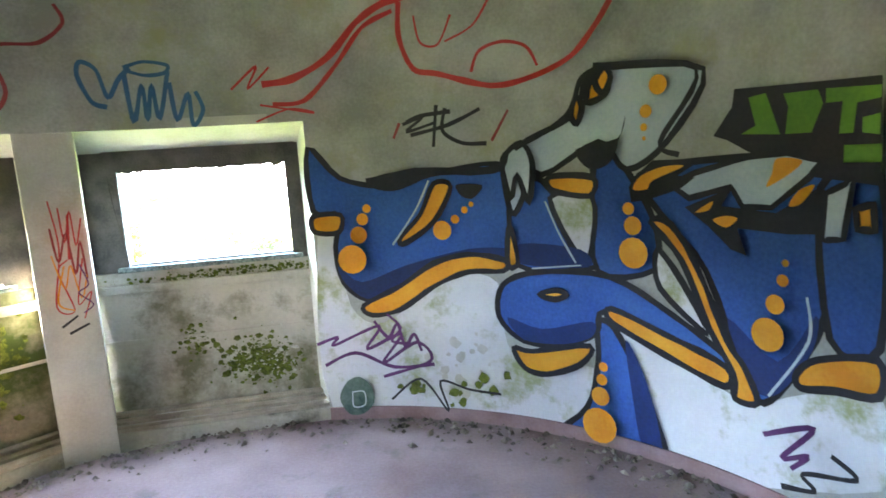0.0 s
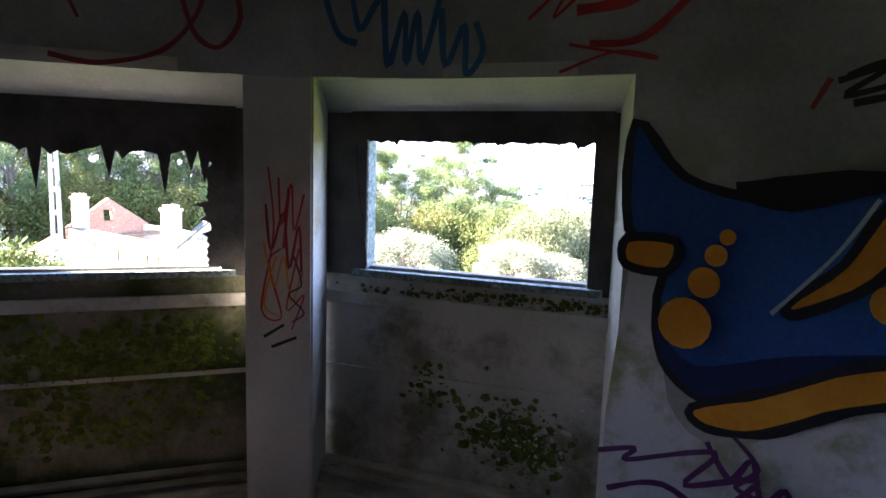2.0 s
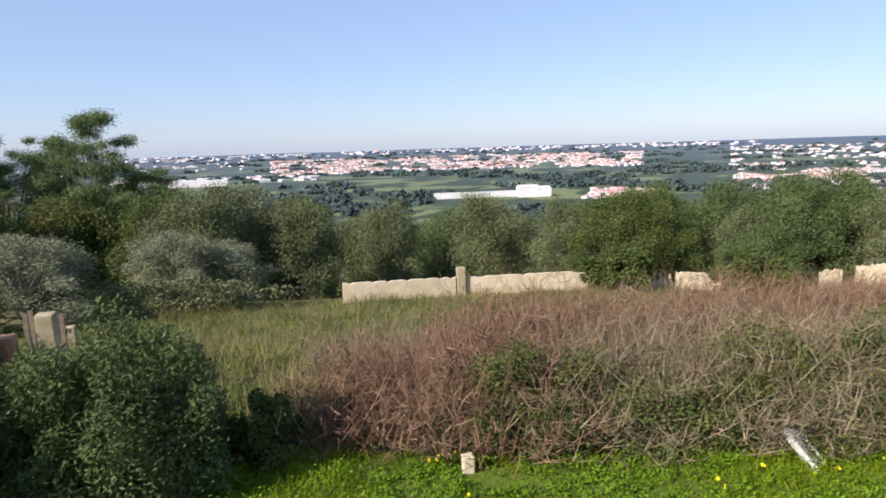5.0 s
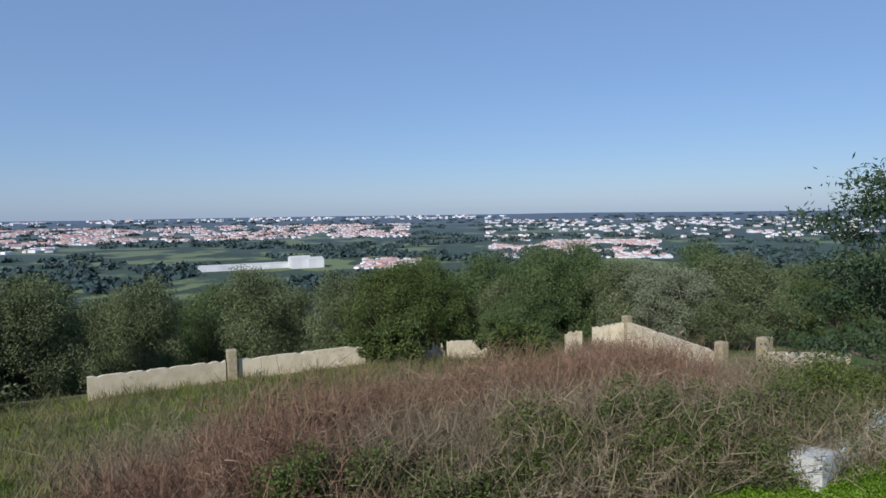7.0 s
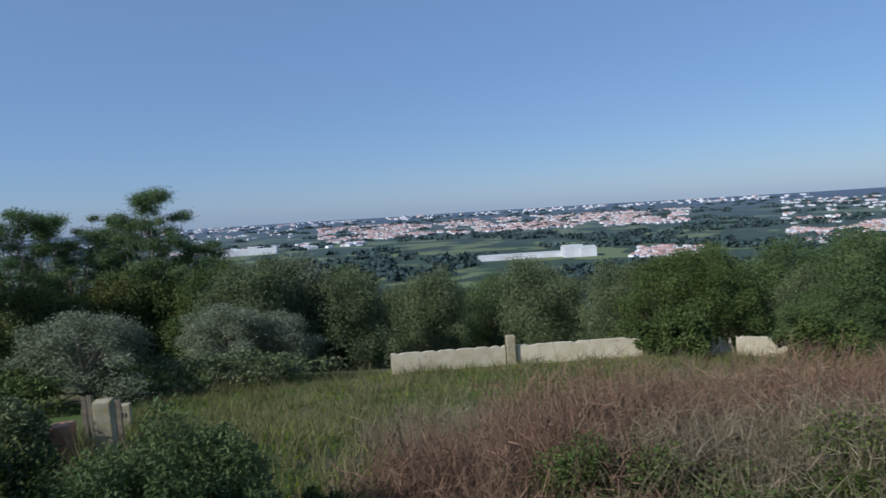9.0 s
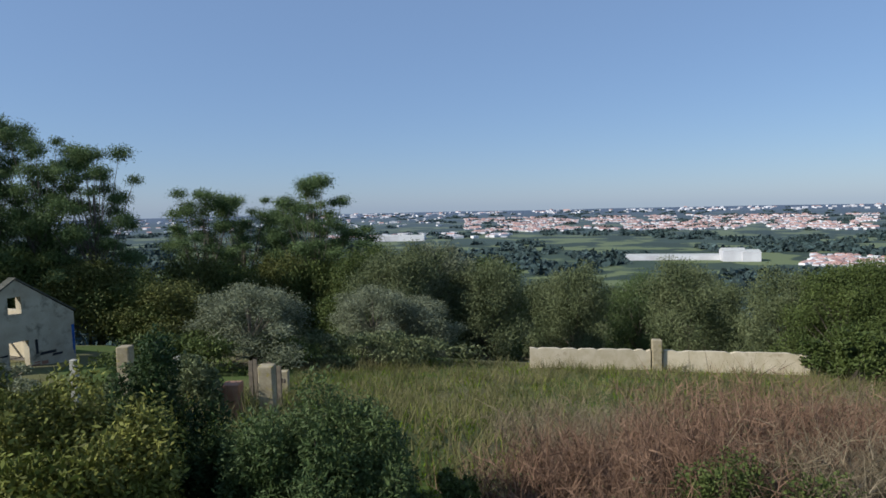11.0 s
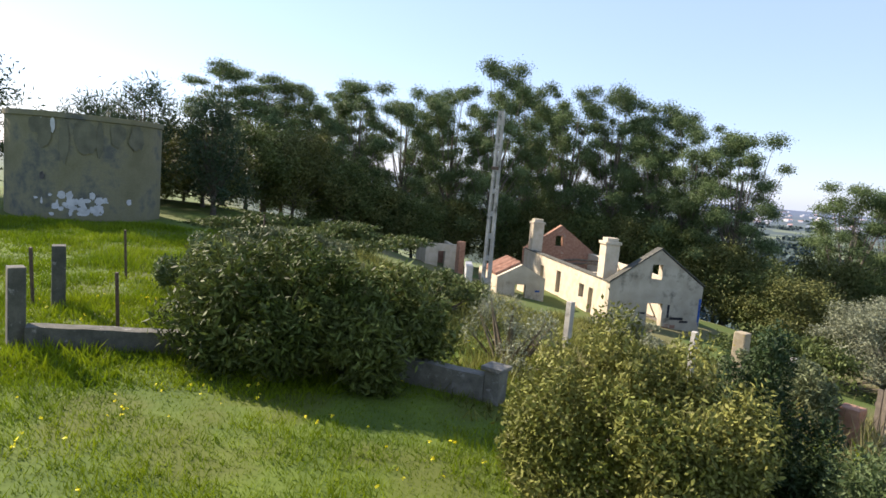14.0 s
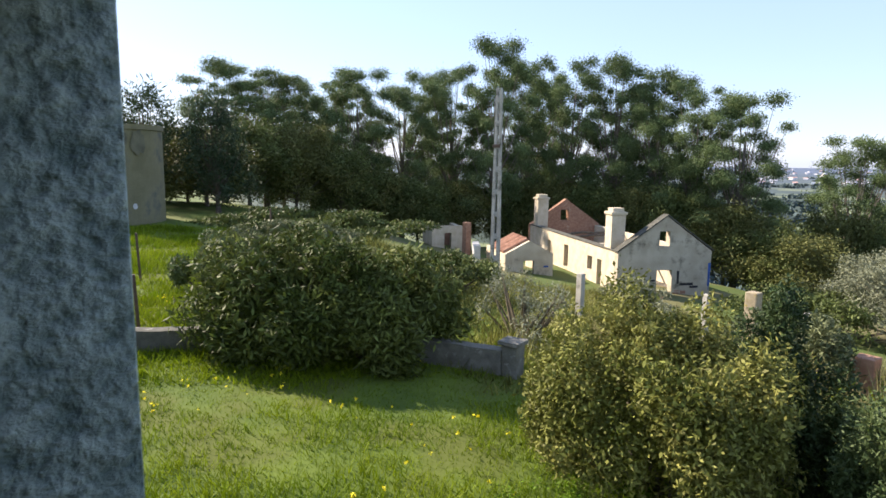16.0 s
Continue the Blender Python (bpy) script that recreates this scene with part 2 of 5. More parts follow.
def leaves(blobs, count, length, width, seed, shell=0.55, droop=0.0, up=0.25, fuzz=0.18):
    """Leaf blades scattered in and near the skin of the clumps (centre, radii)."""
    g = np.random.default_rng(seed)
    vol = np.array([max(r[0] * r[1] + r[1] * r[2] + r[0] * r[2], 1e-6) for _, r in blobs])
    pick = g.choice(len(blobs), count, p=vol / vol.sum())
    c = np.array([b_[0] for b_ in blobs])[pick]
    r = np.array([b_[1] for b_ in blobs])[pick]
    d = g.normal(size=(count, 3))
    d /= np.linalg.norm(d, axis=1, keepdims=True)
    rad = shell + (1 - shell) * g.random((count, 1)) ** 0.6
    rad *= 1 + fuzz * g.normal(size=(count, 1))
    p = c + d * r * rad
    ax = g.normal(size=(count, 3)) + d * 0.6
    ax[:, 2] -= droop
    ax /= np.linalg.norm(ax, axis=1, keepdims=True)
    nrm = d * 0.8 + g.normal(size=(count, 3)) * 0.8 + np.array([0, 0, up])
    sd = np.cross(ax, nrm)
    sd /= np.linalg.norm(sd, axis=1, keepdims=True) + 1e-9
    ln = length * (0.6 + 0.8 * g.random((count, 1)))
    wd = width * (0.6 + 0.8 * g.random((count, 1)))
    v = np.stack([p - ax * ln / 2, p + sd * wd / 2, p + ax * ln / 2, p - sd * wd / 2], 1).reshape(-1, 3)
    return v.tolist(), np.arange(count * 4).reshape(-1, 4).tolist()


def spikes(roots, tips, width, seed):
    """Thin crossed blades from roots to tips, tapering."""
    g = np.random.default_rng(seed)
    roots, tips = np.asarray(roots), np.asarray(tips)
    d = tips - roots
    sd = np.cross(d, g.normal(size=d.shape))
    sd /= np.linalg.norm(sd, axis=1, keepdims=True) + 1e-9
    w = width * (0.6 + 0.8 * g.random((len(d), 1)))
    v = np.stack([roots - sd * w / 2, roots + sd * w / 2, tips], 1).reshape(-1, 3)
    return v.tolist(), np.arange(len(d) * 3).reshape(-1, 3).tolist()


def smooth(x, pts):
    """Smooth interpolation through sorted (x, value) pairs."""
    if x <= pts[0][0]:
        return pts[0][1]
    for (x0, v0), (x1, v1) in zip(pts, pts[1:]):
        if x <= x1:
            k = (x - x0) / (x1 - x0)
            return v0 + (v1 - v0) * k
    return pts[-1][1]


# ---- ground: one sheet from the lawn to the plain ----
SLOPE = [(-60, -0.6), (-10, -1.3), (2, -1.4), (6, -1.75), (9, -2.05), (12, -2.55), (15, -3.1), (24, -5.2), (36, -6.6), (48, -10), (70, -16), (110, -27), (200, -48), (400, -70), (800, -77), (2000, -70), (4800, -34), (6000, -30)]


def ground(x, y):
    far = math.hypot(x, y)
    side = max(0.0, x - 8) * 0.06 + max(0.0, -x - 45) * 0.12
    z = smooth(y + max(0.0, abs(x) - 60) * 0.5, SLOPE)
    z -= min(side, 30)
    z -= 0.75 * min(1.0, max(0.0, (-13 - x) / 6)) * max(0.0, 1 - abs(y - 18.5) / 8)
    z += 0.65 * math.exp(-((x + 8) ** 2 + (y - 15) ** 2) / 14)
    k = min(1.0, max(0.0, (far - 150) / 500))
    z = z * (1 - k) + k * smooth(far, SLOPE)
    z += 0.12 * noise.noise(Vector((x * 0.25, y * 0.25, 3))) * min(1.0, far / 12)
    if far > 900:
        z += 4 * noise.noise(Vector((x * 0.0012, y * 0.0012, 7))) * min(1, (far - 900) / 1500)
    return z


def ground_material():
    m = mat("grass_soil_and_haze_tinted_fields", (0.055, 0.092, 0.010), (0.105, 0.15, 0.016), 0.9, 0.95, 0.5, 12, dist=0.05)
    nt = m.node_tree
    N, L = nt.nodes, nt.links
    p = N["Principled BSDF"]
    near = p.inputs["Base Color"].links[0].from_socket
    geo = N.new("ShaderNodeNewGeometry")
    sep = N.new("ShaderNodeSeparateXYZ")
    L.new(geo.outputs["Position"], sep.inputs[0])

    def step(src, lo, hi):
        r = N.new("ShaderNodeMapRange")
        r.inputs[1].default_value, r.inputs[2].default_value = lo, hi
        L.new(src, r.inputs[0])
        return r.outputs[0]

    def blend(f, c0, c1):
        mx = N.new("ShaderNodeMix")
        mx.data_type = "RGBA"
        for s, c in ((6, c0), (7, c1)):
            if isinstance(c, tuple):
                mx.inputs[s].default_value = (*c, 1)
            else:
                L.new(c, mx.inputs[s])
        L.new(f, mx.inputs[0])
        return mx.outputs[2]

    def tex(scale, detail=5):
        n = N.new("ShaderNodeTexNoise")
        n.inputs["Scale"].default_value, n.inputs["Detail"].default_value = scale, detail
        L.new(geo.outputs["Position"], n.inputs["Vector"])
        return n.outputs[0]

    rough_side = N.new("ShaderNodeMath")
    rough_side.operation = "MULTIPLY"
    L.new(step(tex(0.55, 8), 0.48, 0.58), rough_side.inputs[0])
    L.new(step(sep.outputs["X"], -5.0, -7.5), rough_side.inputs[1])
    soil = blend(rough_side.outputs[0], near, (0.080, 0.100, 0.014))
    meadow = blend(step(tex(0.25, 7), 0.42, 0.58), (0.065, 0.098, 0.018), (0.13, 0.12, 0.05))
    c = blend(step(sep.outputs["Y"], 10.5, 15.0), soil, meadow)
    wood = blend(step(tex(0.012, 6), 0.48, 0.52), (0.035, 0.055, 0.035), (0.14, 0.17, 0.075))
    wood = blend(step(tex(0.004, 4), 0.50, 0.53), wood, (0.045, 0.070, 0.048))
    c = blend(step(sep.outputs["Y"], 45, 90), c, wood)
    # haze put into the base colour: ground turns blue with distance
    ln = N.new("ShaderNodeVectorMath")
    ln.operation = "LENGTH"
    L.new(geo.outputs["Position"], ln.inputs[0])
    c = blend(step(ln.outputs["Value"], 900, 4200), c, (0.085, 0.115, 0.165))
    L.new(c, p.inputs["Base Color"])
    return m


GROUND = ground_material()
rings = [0.0] + [2.6 * 1.055 ** i for i in range(142)]
seg = 200
gv, gf = [(-0.7, 1.2, ground(-0.7, 1.2))], []
for r_ in rings[1:]:
    for k in range(seg):
        an = 2 * math.pi * k / seg
        x, y = -0.7 + r_ * math.cos(an), 1.2 + r_ * math.sin(an)
        gv.append((x, y, ground(x, y)))
for k in range(seg):
    gf.append((0, 1 + k, 1 + (k + 1) % seg))
for i in range(len(rings) - 2):
    a0, b0 = 1 + i * seg, 1 + (i + 1) * seg
    for k in range(seg):
        gf.append((a0 + k, b0 + k, b0 + (k + 1) % seg, a0 + (k + 1) % seg))
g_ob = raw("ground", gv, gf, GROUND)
for p_ in g_ob.data.polygons:
    p_.use_smooth = True
tagged(g_ob, "grassy hillside falling to a wide hazy plain", "ground", kind="structure")

# ---- the round room ----
CX, CY, R, ROUT, TOP = -0.72, 1.22, 2.40, 2.64, 2.78


def on_wall(yaw, r, z):
    a_ = radians(yaw)
    return Vector((CX - r * math.sin(a_), CY + r * math.cos(a_), z))


def arc_wall(bm, y0, y1, z0, z1, r0=R, r1=ROUT, step=2.5):
    n = max(1, int(round((y1 - y0) / step)))
    cols = []
    for i in range(n + 1):
        y = y0 + (y1 - y0) * i / n
        cols.append([bm.verts.new(on_wall(y, r, z)) for r, z in ((r0, z0), (r1, z0), (r1, z1), (r0, z1))])
    for c0, c1 in zip(cols, cols[1:]):
        for k in range(4):
            bm.faces.new((c0[k], c1[k], c1[(k + 1) % 4], c0[(k + 1) % 4]))
    bm.faces.new(cols[0])
    bm.faces.new(cols[-1][::-1])


HEAD = 1.785
WIN = [(-1.2, 26.3), (32.7, 60.2)]
DOOR = (63.5, 80.0)
bm = bmesh.new()
arc_wall(bm, DOOR[1], 357.9, -1.5, TOP)
bmesh.ops.recalc_face_normals(bm, faces=bm.faces[:])
tagged(part("wall_round", bm, WALL), "curved pale plaster wall covered in graffiti", "wall", kind="structure")
bm = bmesh.new()
arc_wall(bm, -2.1, DOOR[1], HEAD, TOP)
bmesh.ops.recalc_face_normals(bm, faces=bm.faces[:])
tagged(part("wall_above_windows", bm, WALL), "curved pale plaster wall above the window bays", "wall", kind="structure")
bm = bmesh.new()
arc_wall(bm, 26.3, 32.7, -1.5, HEAD - 0.003, R, ROUT + 0.04)
bmesh.ops.recalc_face_normals(bm, faces=bm.faces[:])
bmesh.ops.bevel(bm, geom=[e for e in bm.edges if abs(e.verts[0].co.z - e.verts[1].co.z) > 1 and e.is_manifold and e.calc_face_angle(0) > 0.8], offset=0.008, segments=2, affect="EDGES")
tagged(part("wall_pillar", bm, PILLAR), "stained plaster pillar between two window bays", "pillar", kind="structure")
bm = bmesh.new()
arc_wall(bm, 60.2, DOOR[0], -1.5, HEAD - 0.003)
bmesh.ops.recalc_face_normals(bm, faces=bm.faces[:])
tagged(part("wall_beside_door", bm, PILLAR), "plaster wall pier beside the open hatch", "wall", kind="structure")


def disc(name, r, z0, z1, material, label, category):
    bm_ = bmesh.new()
    lo = [bm_.verts.new(on_wall(i * 5, r, z0)) for i in range(72)]
    hi = [bm_.verts.new(on_wall(i * 5, r, z1)) for i in range(72)]
    bm_.faces.new(lo[::-1])
    bm_.faces.new(hi)
    for i in range(72):
        bm_.faces.new((lo[i], lo[(i + 1) % 72], hi[(i + 1) % 72], hi[i]))
    bmesh.ops.recalc_face_normals(bm_, faces=bm_.faces[:])
    return tagged(part(name, bm_, material), label, category, kind="structure")


bm = bmesh.new()
arc_wall(bm, *DOOR, 1.0, HEAD - 0.003)
arc_wall(bm, *DOOR, -1.5, 0.56)
bmesh.ops.recalc_face_normals(bm, faces=bm.faces[:])
tagged(part("wall_over_hatch", bm, PILLAR), "plaster wall above and below the open hatch", "wall", kind="structure")
disc("floor", R - 0.003, -0.16, 0.0, FLOOR, "worn reddish cement floor with litter along the edge", "floor")
disc("floor_slab", 3.05, -0.36, -0.165, CONC, "concrete floor slab projecting past the wall", "slab")
disc("ceiling", 2.9, TOP, TOP + 0.15, WALL, "plain pale plaster ceiling", "ceiling")
bm = bmesh.new()
arc_wall(bm, 63.5, 357.8, 0.0, 0.075, R - 0.014, R - 0.003)
bmesh.ops.recalc_face_normals(bm, faces=bm.faces[:])
tagged(part("baseboard", bm, KERB), "dull red painted skirting along the curved wall", "baseboard", kind="structure")


def ragged(bm, edge, depth0, depth1, n, seed, thick, teeth=0.5):
    """A torn strip hung from a straight edge: edge(k) -> top point, drop direction and normal."""
    rng = random.Random(seed)
    rows = []
    for i in range(n + 1):
        p, d, nn = edge(i / n)
        ln = depth0 + (depth1 - depth0) * (0.5 + 0.5 * noise.noise(Vector((i * 0.23, seed, 0)))) + (rng.random() ** 3) * teeth * depth1 * (i % 2)
        rows.append([bm.verts.new(q) for q in (p, p + d * ln, p + d * ln + nn * thick, p + nn * thick)])
    for a_, b_ in zip(rows, rows[1:]):
        for k in range(4):
            bm.faces.new((a_[k], b_[k], b_[(k + 1) % 4], a_[(k + 1) % 4]))
    bm.faces.new(rows[0])
    bm.faces.new(rows[-1][::-1])


def window_bay(number, yaw, uc, n_in, half, o0, o1, z0, z1, rag0, rag1, teeth, moss):
    m = pose(0, 0, 0, 0, 0, yaw)
    nb, no = n_in + 0.215, n_in + 0.295
    bay = thing("wall_bay_%d" % number, m, "recessed window bay with mossy damp plaster apron", "wall", kind="structure")
    u0, u1 = uc - half - 0.10, uc + half + 0.10
    part("apron", boxes((u0, u1, nb, no, -1.5, z0 - 0.045)), moss, bay, "damp plaster apron with green moss")
    part("ledge", boxes((u0 + 0.02, u1 - 0.02, nb - 0.022, nb - 0.001, z0 - 0.17, z0 - 0.115), bevel=0.006), APRON, bay, "dirty moulded ledge")
    part("band", boxes((u0 + 0.02, u1 - 0.02, nb - 0.008, nb - 0.001, z0 - 0.47, z0 - 0.45), bevel=0.002), APRON, bay)
    part("plinth", boxes((u0 + 0.02, u1 - 0.02, n_in + 0.012, nb - 0.004, -0.1, 0.082), bevel=0.01, wear=0.002), CONC, bay, "worn cement kerb")
    for k in range(3):
        bm_ = boxes((u0 + 0.025, u1 - 0.03, n_in + 0.02 + 0.062 * k, n_in + 0.077 + 0.062 * k, 0.084 + 0.022 * k, 0.104 + 0.022 * k), bevel=0.004, wear=0.002, seed=k)
        part("plank", bm_, WOOD, bay, "grey weathered plank")
    part("jamb", boxes((u0, o0, nb, no, z0 - 0.043, z1), bevel=0.004), REVEAL, bay, "rough rendered jamb")
    part("jamb", boxes((o1, u1, nb, no, z0 - 0.043, z1), bevel=0.004), REVEAL, bay, "rough rendered jamb")
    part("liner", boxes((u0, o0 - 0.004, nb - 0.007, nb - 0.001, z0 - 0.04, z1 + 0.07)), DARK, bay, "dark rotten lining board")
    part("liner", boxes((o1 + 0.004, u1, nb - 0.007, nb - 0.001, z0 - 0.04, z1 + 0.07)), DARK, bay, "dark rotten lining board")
    part("head", boxes((u0, u1, nb, no, z1 + 0.002, HEAD + 0.1)), DARK, bay, "dark boarded head")
    bm_ = bmesh.new()
    vs = [bm_.verts.new((a_, n_, z_)) for a_ in (u0, u1) for n_, z_ in ((n_in + 0.045, HEAD - 0.002), (nb, z1 + 0.075), (nb, HEAD + 0.05), (n_in + 0.045, HEAD + 0.05))]
    for q in ((0, 1, 2, 3), (7, 6, 5, 4), (0, 4, 5, 1), (1, 5, 6, 2), (2, 6, 7, 3), (3, 7, 4, 0)):
        bm_.faces.new([vs[k] for k in q])
    bmesh.ops.recalc_face_normals(bm_, faces=bm_.faces[:])
    part("soffit", bm_, PILLAR, bay, "pale sloping plaster soffit")
    if number == 1:
        bm_ = bmesh.new()
        plan = ((-0.141, nb - 0.009), (-0.089, n_in + 0.022), (-0.06, n_in + 0.06), (-0.06, nb - 0.009))
        vs = [bm_.verts.new((a_, n_, z_)) for z_ in (0.0, HEAD + 0.04) for a_, n_ in plan]
        for q in ((3, 2, 1, 0), (4, 5, 6, 7), (0, 1, 5, 4), (1, 2, 6, 5), (2, 3, 7, 6), (3, 0, 4, 7)):
            bm_.faces.new([vs[k] for k in q])
        bmesh.ops.recalc_face_normals(bm_, faces=bm_.faces[:])
        part("splayed_return", bm_, PILLAR, bay, "splayed pale plaster return")
    w = thing("window_%d" % number, m, "glassless window opening with weathered timber frame", "window", kind="structure")
    part("window_sill", boxes((o0 - 0.06, o1 + 0.06, nb - 0.03, no - 0.06, z0 - 0.043, z0 - 0.012), bevel=0.005, wear=0.0015), REVEAL, w, "chipped grey sill")
    part("bottom_rail", boxes((o0 + 0.002, o1 - 0.002, no - 0.058, no - 0.008, z0 - 0.043, z0), bevel=0.004), WOOD, w)
    r = thing("torn_blind", m, "torn dark sheet remnant hanging along the window head", "blind")
    bm_ = bmesh.new()
    top = z1 + 0.08
    ragged(bm_, lambda k: (Vector((o0 - 0.07 + (o1 - o0 + 0.14) * k, nb - 0.012, top)), Vector((0, 0, -1)), Vector((0, 1, 0))), rag0, rag1, 90 if number == 1 else 44, number, 0.008, teeth)
    part("hem", bm_, DARK, r)
    bm_ = bmesh.new()
    reach = (0.125, 0.118, 0.10, 0.085, 0.075, 0.068, 0.066)
    rows = []
    for i in range(41):
        k = i / 40
        q = min(5, int(k * 6))
        ln = reach[q] + (reach[q + 1] - reach[q]) * (k * 6 - q) + 0.004 * noise.noise(Vector((i * 0.4, number, 5))) + (0.03 * number - 0.03)
        p = Vector((o0 - 0.12, nb - 0.012, z0 + (top - 0.05 - z0) * k))
        rows.append([bm_.verts.new(p + Vector(e)) for e in ((0, 0, 0), (ln, 0, 0), (ln, 0.008, 0), (0, 0.008, 0))])
    for a_, b_ in zip(rows, rows[1:]):
        for k in range(4):
            bm_.faces.new((a_[k], b_[k], b_[(k + 1) % 4], a_[(k + 1) % 4]))
    part("side_strip", bm_, DARK, r)
    if number == 2:
        bm_ = bmesh.new()
        ragged(bm_, lambda k: (Vector((o1 + 0.07, nb - 0.012, z0 + (top - 0.05 - z0) * k)), Vector((-1, 0, 0)), Vector((0, 1, 0))), 0.08, 0.15, 40, number + 9, 0.008, 0.4)
        part("side_strip", bm_, DARK, r)


APRON_WET = mat("black_damp_plaster", (0.14, 0.13, 0.09), (0.30, 0.28, 0.20), 3.0, 0.9, 0.5, 50, c3=(0.05, 0.075, 0.018), c3_amount=0.85, c3_scale=2.0)
window_bay(1, 8.5, -0.708, 3.655, 0.577, -1.16, -0.228, 1.025, 1.60, 0.105, 0.14, 0.12, APRON)
window_bay(2, 46.5, 0.389, 3.692, 0.570, -0.09, 0.87, 1.015, 1.60, 0.15, 0.24, 0.7, APRON_WET)

MOSS = mat("green_moss", (0.05, 0.075, 0.008), (0.14, 0.17, 0.03), 30, 0.95, 0.8, 120, vary=0.3, island=True)
FLAKE = mat("flaked_whitewash", (0.40, 0.40, 0.35), (0.55, 0.55, 0.50), 9, 0.9, 0.3, 80)


def growth(name, m, seed, patches, material, label, category, holes=0.0):
    """Flat irregular crusts gathered round (a, z, spread_a, spread_z, count, size) on the plane y = 0."""
    gg_ = np.random.default_rng(seed)
    vs_, fs_ = [], []
    for a_, z_, sa, sz_, n_, size in patches:
        for i_ in range(n_ * 3):
            ca_, cz_ = a_ + gg_.normal() * sa, z_ + gg_.normal() * sz_
            r_ = 0.55 * size * (0.2 + gg_.random() ** 2)
            b_ = len(vs_)
            ph = gg_.uniform(0, 50)
            vs_.append((ca_, -0.004 - 0.004 * gg_.random(), cz_))
            for k_ in range(11):
                an_ = k_ * 0.5712
                rr_ = r_ * (1 + 0.75 * noise.noise(Vector((math.cos(an_) * 1.4, math.sin(an_) * 1.4, ph))))
                vs_.append((ca_ + rr_ * math.cos(an_), -0.0005, cz_ + 0.8 * rr_ * math.sin(an_)))
            fs_ += [(b_, b_ + 1 + k_, b_ + 1 + (k_ + 1) % 11) for k_ in range(11)]
    ob_ = raw(name, vs_, fs_, material)
    ob_.matrix_world = m
    return tagged(ob_, label, category, kind="stuff")


growth("moss", pose(0, 0, 0, 0, 0, 8.5) @ pose(0, 3.868, 0), 61, [(-0.52, 0.38, 0.09, 0.07, 130, 0.035), (-0.38, 0.33, 0.07, 0.06, 60, 0.03), (-0.85, 0.52, 0.04, 0.06, 30, 0.025), (-0.7, 0.93, 0.3, 0.015, 70, 0.02), (-0.3, 0.94, 0.1, 0.015, 30, 0.02)],
       MOSS, "bright green moss crust on the damp apron", "moss")
growth("plaster_flakes", pose(0, 0, 0, 0, 0, 8.5) @ pose(0, 3.866, 0), 62, [(-0.44, 0.35, 0.10, 0.06, 14, 0.022), (-0.3, 0.5, 0.1, 0.1, 8, 0.02)], FLAKE, "curled white plaster flakes among the moss", "plaster")
growth("moss", pose(0, 0, 0, 0, 0, 46.5) @ pose(0, 3.905, 0), 63, [(0.35, 0.62, 0.22, 0.09, 160, 0.05), (0.72, 0.66, 0.10, 0.08, 70, 0.04), (0.3, 0.36, 0.25, 0.06, 60, 0.04)],
       MOSS, "dark green moss film on the damp apron", "moss")

# litter along the foot of the wall
g = np.random.default_rng(5)
lv, lf = [], []
for i in range(1000):
    yw = g.uniform(-60, 62)
    rr = R - 0.03 - abs(g.normal()) * 0.12
    p0 = on_wall(yw, rr, 0.004 + g.random() * 0.012)
    s = 0.004 + 0.03 * g.random() ** 3
    an = g.uniform(0, 6.3)
    e1 = Vector((math.cos(an), math.sin(an), g.uniform(-0.3, 0.3))) * s
    e2 = Vector((-math.sin(an), math.cos(an), g.uniform(-0.3, 0.3))) * s * g.uniform(0.3, 0.9)
    b0 = len(lv)
    lv += [tuple(p0 - e1), tuple(p0 + e2), tuple(p0 + e1), tuple(p0 - e2), tuple(p0 + Vector((0, 0, s * 0.7)))]
    lf += [(b0, b0 + 1, b0 + 4), (b0 + 1, b0 + 2, b0 + 4), (b0 + 2, b0 + 3, b0 + 4), (b0 + 3, b0, b0 + 4)]
tagged(raw("litter", lv, lf, DIRT), "crumbled plaster, leaves and dirt along the wall", "litter", kind="stuff")


# ---- paint ----
def paint(name, c1, c2, scale=3.0):
    return mat(name, c1, c2, scale, 0.7, 0.15, 60)


PAINT_DARK = paint("black_paint", (0.010, 0.010, 0.013), (0.025, 0.025, 0.03))
PAINT_BLUE = paint("blue_paint", (0.008, 0.046, 0.19), (0.028, 0.125, 0.40), 1.1)
PAINT_PALE = paint("pale_blue_paint", (0.32, 0.42, 0.47), (0.50, 0.57, 0.58), 2.0)
PAINT_WHITE = mat("white_paint", (0.54, 0.56, 0.57), (0.66, 0.68, 0.69), 2.0, 0.8, 0.2, 60, c3=(0.30, 0.34, 0.17), c3_amount=0.5, c3_scale=3.2)
PAINT_ORANGE = paint("orange_paint", (0.62, 0.22, 0.012), (0.75, 0.36, 0.03), 4.0)
PAINT_GREEN = paint("green_paint", (0.06, 0.17, 0.02), (0.11, 0.27, 0.03))
PAINT_MOSS = paint("dark_green_spray", (0.02, 0.06, 0.045), (0.16, 0.22, 0.18), 9.0)
PAINT_RED = paint("red_paint", (0.36, 0.02, 0.02), (0.48, 0.05, 0.05))
PAINT_MAROON = paint("maroon_paint", (0.20, 0.025, 0.03), (0.30, 0.05, 0.05))
PAINT_TAG = paint("marker_blue_paint", (0.015, 0.08, 0.17), (0.04, 0.14, 0.26))
PAINT_PURPLE = paint("purple_paint", (0.06, 0.012, 0.07), (0.14, 0.04, 0.15))
PAINT_NAVY = paint("navy_paint", (0.006, 0.018, 0.075), (0.012, 0.04, 0.16), 1.5)
layer = [0.0015]
